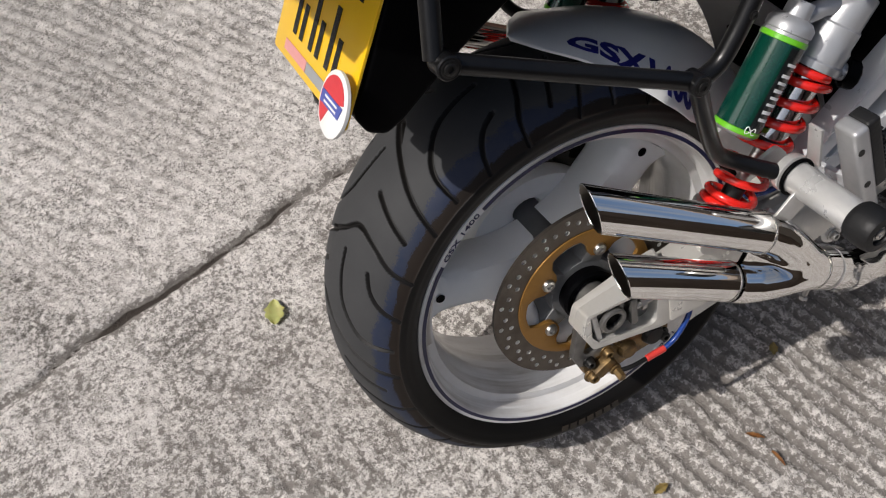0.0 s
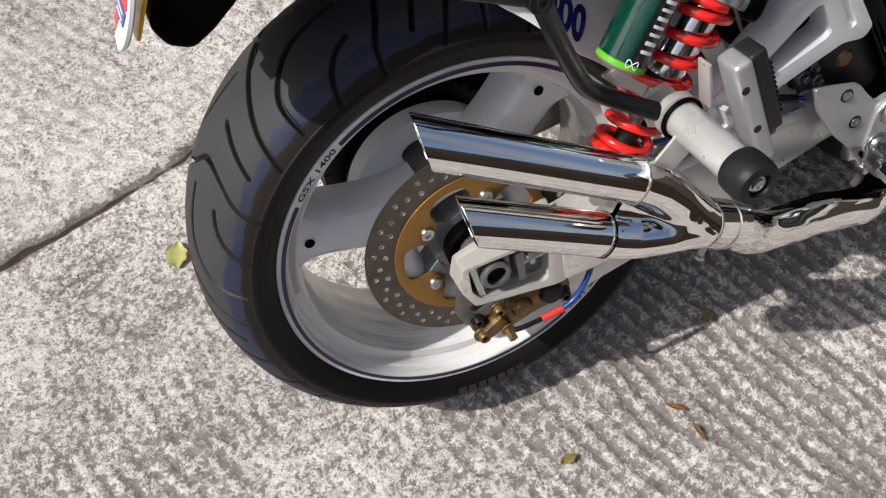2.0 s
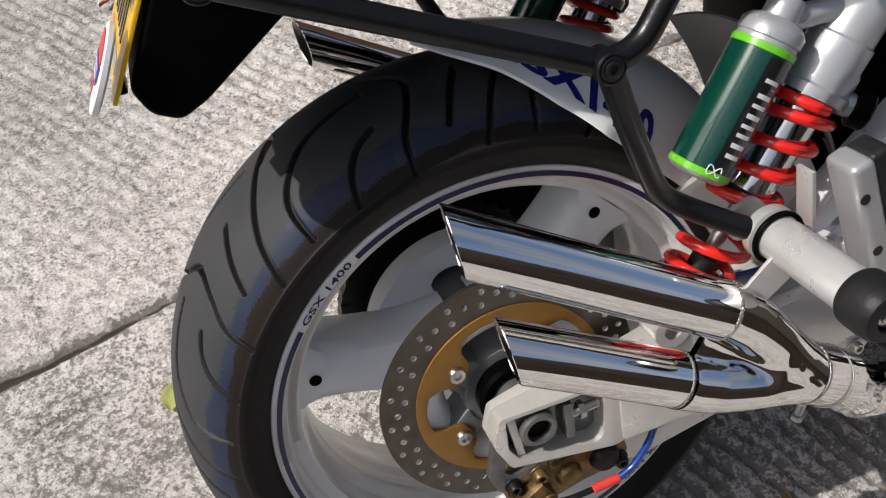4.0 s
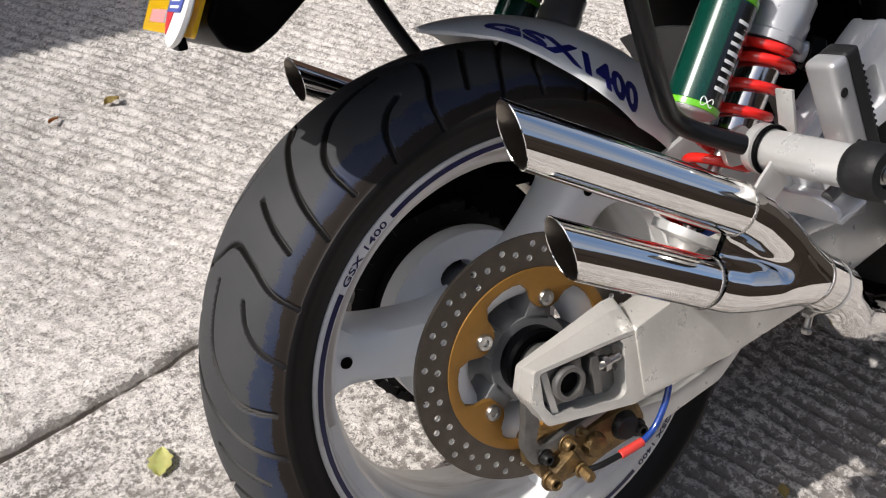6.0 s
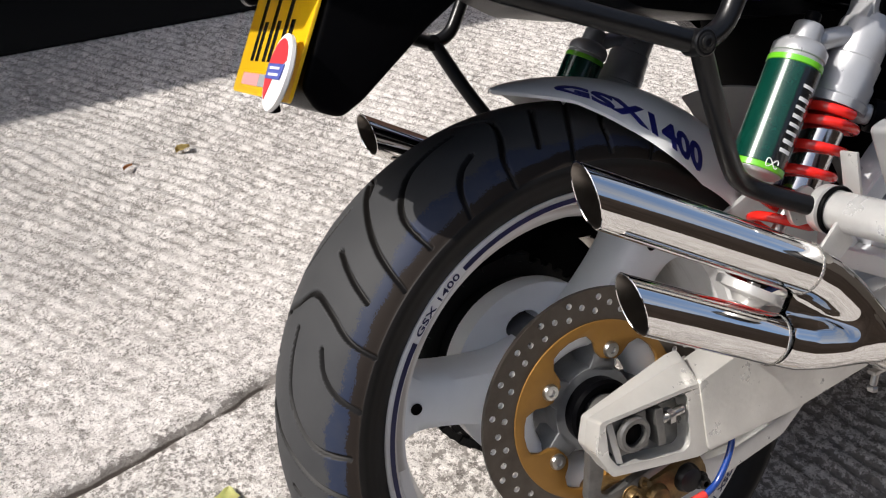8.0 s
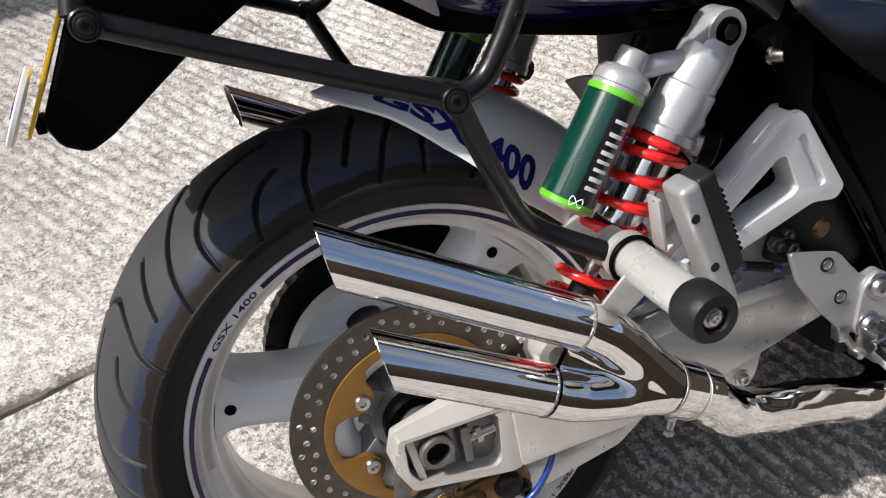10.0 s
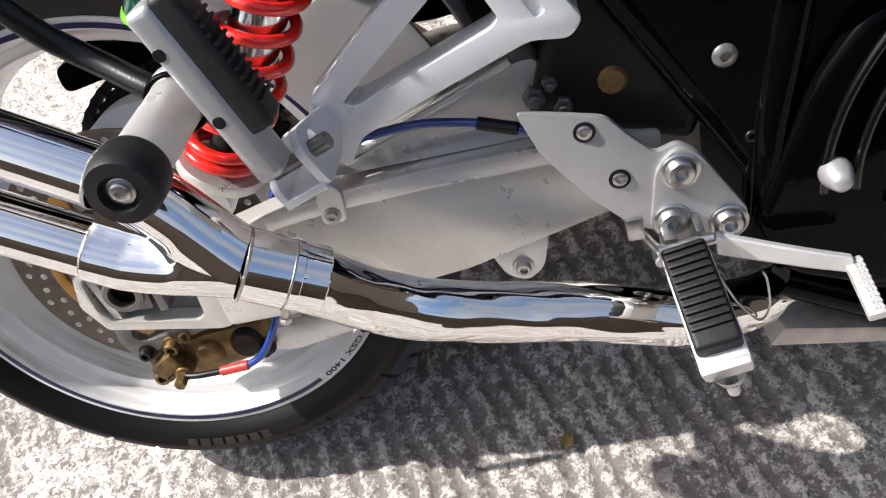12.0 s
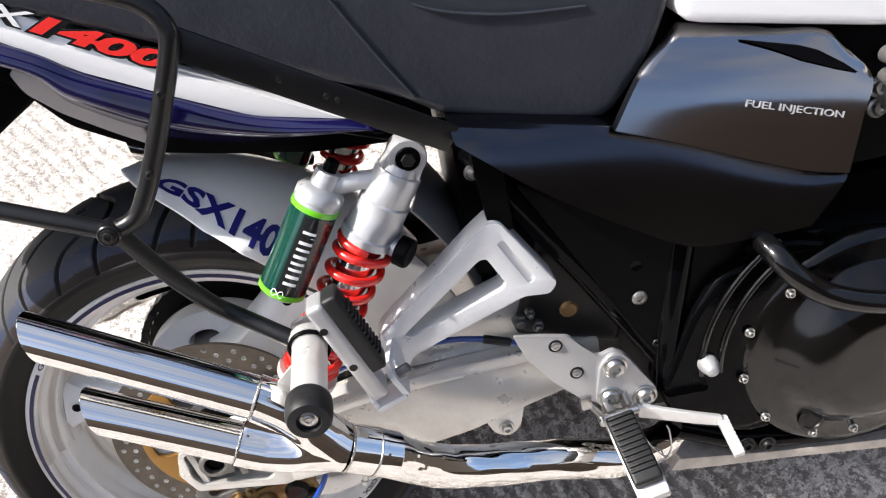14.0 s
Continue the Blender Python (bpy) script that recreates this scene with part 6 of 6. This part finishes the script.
def build_frame():
    fr = part("frame", tube([(0.372, -0.162, 0.640), (0.395, -0.162, 0.592), (0.470, -0.163, 0.470), (0.560, -0.163, 0.312)], 0.0175, 22), BLACK_GLOSS, bike, "glossy black tubular frame")
    part("rear_down_tube", tube([(0.588, -0.172, 0.530), (0.574, -0.174, 0.460), (0.556, -0.176, 0.370), (0.550, -0.174, 0.290)], 0.0165, 22), BLACK_GLOSS, fr)
    part("seat_rail", tube([(-0.10, -0.12, 0.84), (0.15, -0.125, 0.72), (0.34, -0.14, 0.655), (0.55, -0.15, 0.60), (0.75, -0.15, 0.57)], 0.015, 18), BLACK_GLOSS, fr)
    part("pivot_plate", slab(rounded([(0.556, 0.340), (0.578, 0.395), (0.612, 0.440), (0.660, 0.452), (0.712, 0.430), (0.690, 0.300), (0.690, 0.210), (0.632, 0.205), (0.560, 0.235), (0.535, 0.290)], 0.016), -0.196, -0.140, 0.010, segs=3), BLACK_GLOSS, fr)
    part("pivot_cap", lathe([(0.0118, -0.002), (0.0121, 0.003), (0.0112, 0.008), (0.0075, 0.018), (0.0050, 0.0205), (0, 0.021)], (0.594, -0.196, 0.325), (0, -1, 0), 30), SATIN_ALU, fr, "domed alloy pivot nut")
    part("panel", slab(rounded([(0.405, 0.600), (0.528, 0.540), (0.690, 0.510), (0.655, 0.440), (0.585, 0.335), (0.545, 0.330)], 0.01), -0.1835, -0.150, 0.003), BLACK_PLASTIC, fr, "satin black triangular infill panel")
    part("panel_screw", lathe([(0.0088, 0), (0.0088, 0.001), (0.0070, 0.003), (0.0038, 0.0038), (0.0034, 0.0018), (0, 0.0018)], (0.5245, -0.1835, 0.427), (0, -1, 0), 24), STEEL_GREY, fr)
    part("panel_dimple", lathe([(0.0070, -0.0002), (0.0062, 0.0005), (0.0050, 0.0003), (0, 0.0002)], (0.5235, -0.1835, 0.470), (0, -1, 0), 22), BLACK_GLOSS, fr)
    socket_bolt((0.540, -0.181, 0.360), (0, -1, 0), 0.005, 0.004, "frame_screw", fr, STEEL_DARK)
    socket_bolt((0.366, -0.172, 0.617), (0.3, -0.9, 0.1), 0.006, 0.014, "shock_bolt", fr)
    part("airbox", box((0.53, 0, 0.560), (0.36, 0.26, 0.20), 0.02), BLACK_PLASTIC, bike, "black airbox")
    part("intake_box", box((0.86, 0, 0.615), (0.36, 0.32, 0.20), 0.02), BLACK_PLASTIC, bike, "black intake housing behind the cover")
    part("battery_tray", box((0.43, 0, 0.495), (0.14, 0.20, 0.16), 0.015), BLACK_PLASTIC, bike)


build_frame()


def build_linkage():
    """Greasy bolts and a casting seen between the swingarm and the footrest plate."""
    c = part("pivot_casting", box((0.466, -0.128, 0.430), (0.13, 0.05, 0.13), 0.012, Matrix.Rotation(radians(20), 4, "Y"), 3), STEEL_DARK, bike, "greasy dark pivot casting")
    for x, z, r in ((0.391, 0.412, 0.0090), (0.411, 0.401, 0.0075), (0.404, 0.421, 0.0060)):
        part("pivot_bolt", merge(cyl((x, -0.150, z), (x, -0.160, z), r, 6), cyl((x, -0.160, z), (x, -0.166, z), r * 0.55, 14)), STEEL_GREY, c)


build_linkage()
part("spacer_block", cyl((0.450, -0.140, 0.412), (0.450, -0.156, 0.412), 0.0125, 12, 0.004), BRASS_DIRTY, bike, "dull brassy spacer block behind the frame")


def build_engine():
    eng = part("engine", box((0.80, 0, 0.330), (0.44, 0.32, 0.36), 0.03), BLACK_GLOSS, bike, "gloss black engine cases")
    part("gearbox", box((0.590, 0.0, 0.280), (0.16, 0.24, 0.16), 0.025), STEEL_DARK, eng)
    part("sump", box((0.79, 0, 0.155), (0.36, 0.22, 0.07), 0.025), BLACK_GLOSS, eng)
    c = Vector((0.785, -0.150, 0.302))
    part("clutch_case", lathe([(0.152, 0.0), (0.152, 0.040), (0.147, 0.047), (0.138, 0.050), (0.118, 0.050), (0.113, 0.053), (0.105, 0.060), (0.095, 0.072), (0.085, 0.081), (0.072, 0.087), (0.050, 0.089), (0, 0.090)], c, (0, -1, 0), 72), CASE_GLOSS, eng)
    part("gear_cover", slab(rounded([(0.572, 0.290), (0.570, 0.345), (0.584, 0.392), (0.612, 0.432), (0.645, 0.452), (0.690, 0.462), (0.760, 0.440), (0.760, 0.200), (0.640, 0.190), (0.590, 0.230)], 0.02), -0.188, -0.140, 0.008, segs=3), BLACK_GLOSS, eng)
    for x, z in ((0.691, 0.399), (0.644, 0.357), (0.636, 0.292), (0.663, 0.224), (0.724, 0.181), (0.777, 0.172)):
        socket_bolt((x, -0.199, z), (0, -1, 0), 0.0042, 0.006, "case_bolt", eng, STEEL)
    for r in (0.176, 0.199):
        part("case_rib", tube([c + Vector((r * math.cos(radians(q)), -0.046, r * math.sin(radians(q)))) for q in range(122, 181, 4)], 0.0042, 10), CASE_GLOSS, eng)
    part("oil_window", lathe([(0.016, 0), (0.016, 0.004), (0.012, 0.005), (0.011, 0.003), (0, 0.003)], (0.720, -0.2015, 0.205), (0, -1, 0), 24), STEEL_DARK, eng)
    part("crash_bar", tube(spline([(0.655, -0.150, 0.478), (0.652, -0.210, 0.484), (0.656, -0.240, 0.479), (0.672, -0.253, 0.458), (0.705, -0.258, 0.430), (0.770, -0.265, 0.408), (0.90, -0.27, 0.39), (1.02, -0.24, 0.36)], 6), 0.0125, 18), CASE_GLOSS, bike, "black engine crash bar")
    part("lower_rail", tube([(0.56, -0.17, 0.215), (0.64, -0.17, 0.170), (0.78, -0.165, 0.140), (1.0, -0.15, 0.130)], 0.016, 18), BLACK_GLOSS, eng)
    for x, z in ((0.645, 0.172), (0.672, 0.165)):
        socket_bolt((x, -0.187, z), (0, -1, 0), 0.0075, 0.006, "rail_bolt", eng, STEEL_DARK)
    part("throttle_body", merge(cyl((0.815, -0.12, 0.60), (0.815, -0.20, 0.60), 0.022, 26), cyl((0.800, -0.17, 0.622), (0.800, -0.205, 0.622), 0.008, 16), cyl((0.800, -0.17, 0.645), (0.800, -0.205, 0.645), 0.009, 18)), STEEL_GREY, eng)
    for z in (0.587, 0.6096):
        socket_bolt((0.794, -0.170, z), (0, -1, 0.2), 0.0075, 0.010, "throttle_bolt", eng, STEEL)
    head = part("cylinder_shelf", slab(rounded([(0.700, 0.440), (0.712, 0.452), (0.860, 0.446), (1.00, 0.440), (1.00, 0.385), (0.72, 0.405)], 0.006), -0.165, 0.120, 0.004), CASE_GLOSS, eng, "black finned cylinder base")
    for x, z in ((0.745, 0.410), (0.776, 0.398)):
        socket_bolt((x, -0.165, z + 0.012), (0, -1, 0.3), 0.0060, 0.008, "cylinder_bolt", head, STEEL)
    part("link_rail", slab(rounded([(0.548, 0.149), (0.560, 0.166), (0.623, 0.1535), (0.702, 0.138), (0.842, 0.116), (1.0, 0.100), (1.0, 0.086), (0.842, 0.101), (0.702, 0.125), (0.613, 0.138)], 0.003), -0.180, -0.110, 0.003), LINK_STEEL, eng, "dull scuffed steel rail under the engine")
    # chain run seen under the swingarm, link by link
    pts = []
    for i in range(38):
        t = i / 37
        pts.append((0.02 + 0.55 * t, 0.098, 0.186 + 0.075 * t))
    for i, p in enumerate(pts):
        part("chain_link", slab(rounded([(p[0] - 0.0085, p[2] - 0.0075), (p[0] + 0.0085, p[2] - 0.0075), (p[0] + 0.0085, p[2] + 0.0075), (p[0] - 0.0085, p[2] + 0.0075)], 0.006, 3), p[1] - (0.010 if i % 2 else 0.007), p[1] + (0.010 if i % 2 else 0.007), 0.0), STEEL_DARK, eng)
    sector = [(0.166 * math.cos(radians(q)), AXLE.z + 0.166 * math.sin(radians(q))) for q in range(16, 120, 6)] + [(0.106 * math.cos(radians(q)), AXLE.z + 0.106 * math.sin(radians(q))) for q in range(118, 15, -6)]
    part("chain_shield", slab(sector, 0.108, 0.112, 0.0), BLACK_PLASTIC, bike, "black chain shield above the sprocket")
    part("chain_guard", slab(rounded([(-0.10, 0.445), (0.05, 0.470), (0.30, 0.445), (0.38, 0.41), (0.30, 0.405), (0.02, 0.432), (-0.10, 0.415)], 0.012), 0.085, 0.125, 0.004), BLACK_PLASTIC, bike, "black chain guard")


build_engine()

# ---- loose things on the ground ----


def build_leaf(name, x, y, turn, size, material, label, curl=0.25, slim=1.0):
    """A small curled leaf with a midrib."""
    bm = bmesh.new()
    n, rows = 10, []
    for i in range(n + 1):
        t = i / n
        w = slim * size * 0.34 * math.sin(math.pi * min(t * 1.02, 1)) ** 0.8 * (1 + 0.18 * math.sin(t * 23)) + size * 0.004
        rows.append([bm.verts.new((size * (t - 0.5), w * k, size * (curl * 0.28 * k * k + 0.10 * curl * math.sin(3 * t + k)) + 0.003 - 0.0015 * (k == 0))) for k in (-1, -0.5, 0, 0.5, 1)])
    for A, B in zip(rows, rows[1:]):
        for j in range(4):
            bm.faces.new((A[j], A[j + 1], B[j + 1], B[j]))
    bmesh.ops.solidify(bm, geom=bm.faces, thickness=0.0004)
    ob = tagged(new(name, mesh_of(name, bm, material, 60)), label, "leaf", "fallen leaves")
    ob.matrix_world = pose(x, y, 0.001, 0, 0, turn)
    return ob


K = 1 / math.cos(radians(LEAN))
build_leaf("leaf", -0.354, 0.314 * K, 70, 0.046, LEAF_GREEN, "crumpled yellow-green leaf lying on concrete", 0.22)
build_leaf("leaf", -0.200, 1.140 * K, 20, 0.035, PETAL, "dry tan leaf lying on concrete", 0.6)
build_leaf("leaf", 0.350, -0.078 * K, 55, 0.022, PETAL, "small olive leaf on concrete", 0.4)
build_leaf("leaf_scrap", 0.235, -0.189, -40, 0.030, SCRAP, "narrow orange-brown leaf scrap on concrete", 0.5, 0.35)
build_leaf("leaf_scrap", 0.246, -0.234, -80, 0.028, SCRAP, "narrow orange-brown leaf scrap on concrete", 0.5, 0.30)
build_leaf("leaf", 0.056, -0.189, 5, 0.028, PETAL, "dry tan leaf lying on concrete", 0.5, 0.7)
build_leaf("leaf_scrap", -0.319, 1.226, 30, 0.024, SCRAP, "narrow orange-brown leaf scrap on concrete", 0.6, 0.5)

# ---- the yard around ----
BRICK = mat("brick_wall", (0.24, 0.13, 0.085), 0.85, grain=0.8, scale=6, tint=(0.14, 0.085, 0.06), bump=0.3, bump_scale=40)
DARK_END_WALL = mat("dark_end_wall", (0.040, 0.034, 0.029), 0.9, spec=0.1, grain=0.8, scale=5, tint=(0.028, 0.024, 0.021), bump=0.2, bump_scale=60)
BOUNDARY = mat("dark_reflected_wall", (0.075, 0.056, 0.043), 0.9, spec=0.1, grain=0.9, scale=4, tint=(0.026, 0.020, 0.016), bump=0.3, bump_scale=40)
HOUSE_BRICK = mat("house_brick", (0.23, 0.18, 0.14), 0.85, grain=0.8, scale=5, tint=(0.15, 0.115, 0.09), bump=0.3, bump_scale=40)
HOUSE = mat("rendered_house", (0.30, 0.29, 0.27), 0.9, grain=0.6, scale=5, tint=(0.22, 0.21, 0.20), bump=0.2, bump_scale=60)
# near-black that stands for the deep shade inside the assumed garage
DARK_IN = mat("garage_shade_black", (0.010, 0.0095, 0.009), 0.95, grain=0.5, scale=4, spec=0.1)


def yard_wall(name, c, size, material, label):
    ob = part(name, box(c, size, 0.01), material, None)
    return tagged(ob, label, "wall", kind="structure")


# assumed garage: front wall with a doorway, upper parts unseen, inside coloured black for shade
yard_wall("wall_garage_right", (3.30, 2.06, 1.1), (5.6, 0.24, 2.2), BRICK, "brown brick garage wall beside the doorway")
yard_wall("wall_garage_lintel", (-0.90, 2.06, 2.05), (2.8, 0.22, 0.3), BRICK, "brick lintel above the garage doorway")
yard_wall("wall_garage_back", (-0.90, 6.42, 1.1), (4.4, 0.2, 2.2), DARK_IN, "garage back wall coloured black for shade")
yard_wall("wall_garage_side_a", (-2.42, 4.22, 1.1), (0.2, 4.2, 2.2), DARK_IN, "garage side wall coloured black for shade")
yard_wall("wall_garage_side_b", (0.62, 4.28, 1.1), (0.2, 4.1, 2.2), DARK_IN, "garage side wall coloured black for shade")
yard_wall("garage_roof", (0.30, 4.32, 2.26), (11.6, 4.70, 0.12), DARK_IN, "unseen flat garage roof, coloured black for shade")
yard_wall("garage_floor", (-0.90, 4.10, 0.004), (2.8, 4.44, 0.012), DARK_IN, "garage floor coloured black for shade")
# unseen walls added to close the other sides; they darken reflections and block sky
yard_wall("wall_dark_reflected", (0.0, -3.40, 1.20), (14.0, 0.12, 2.4), BOUNDARY, "unseen dark brown wall added for dark reflections")
yard_wall("wall_end", (4.4, -0.6, 1.05), (0.2, 5.0, 2.1), DARK_END_WALL, "unseen dark end wall added for dark reflections")
yard_wall("wall_house_brick", (7.6, -2.2, 1.7), (0.3, 9.0, 3.4), HOUSE_BRICK, "unseen brown wall added for tan reflections")
yard_wall("wall_house_grey", (-9.5, -0.5, 2.25), (0.3, 6.0, 4.5), HOUSE, "unseen grey wall added to close the yard")
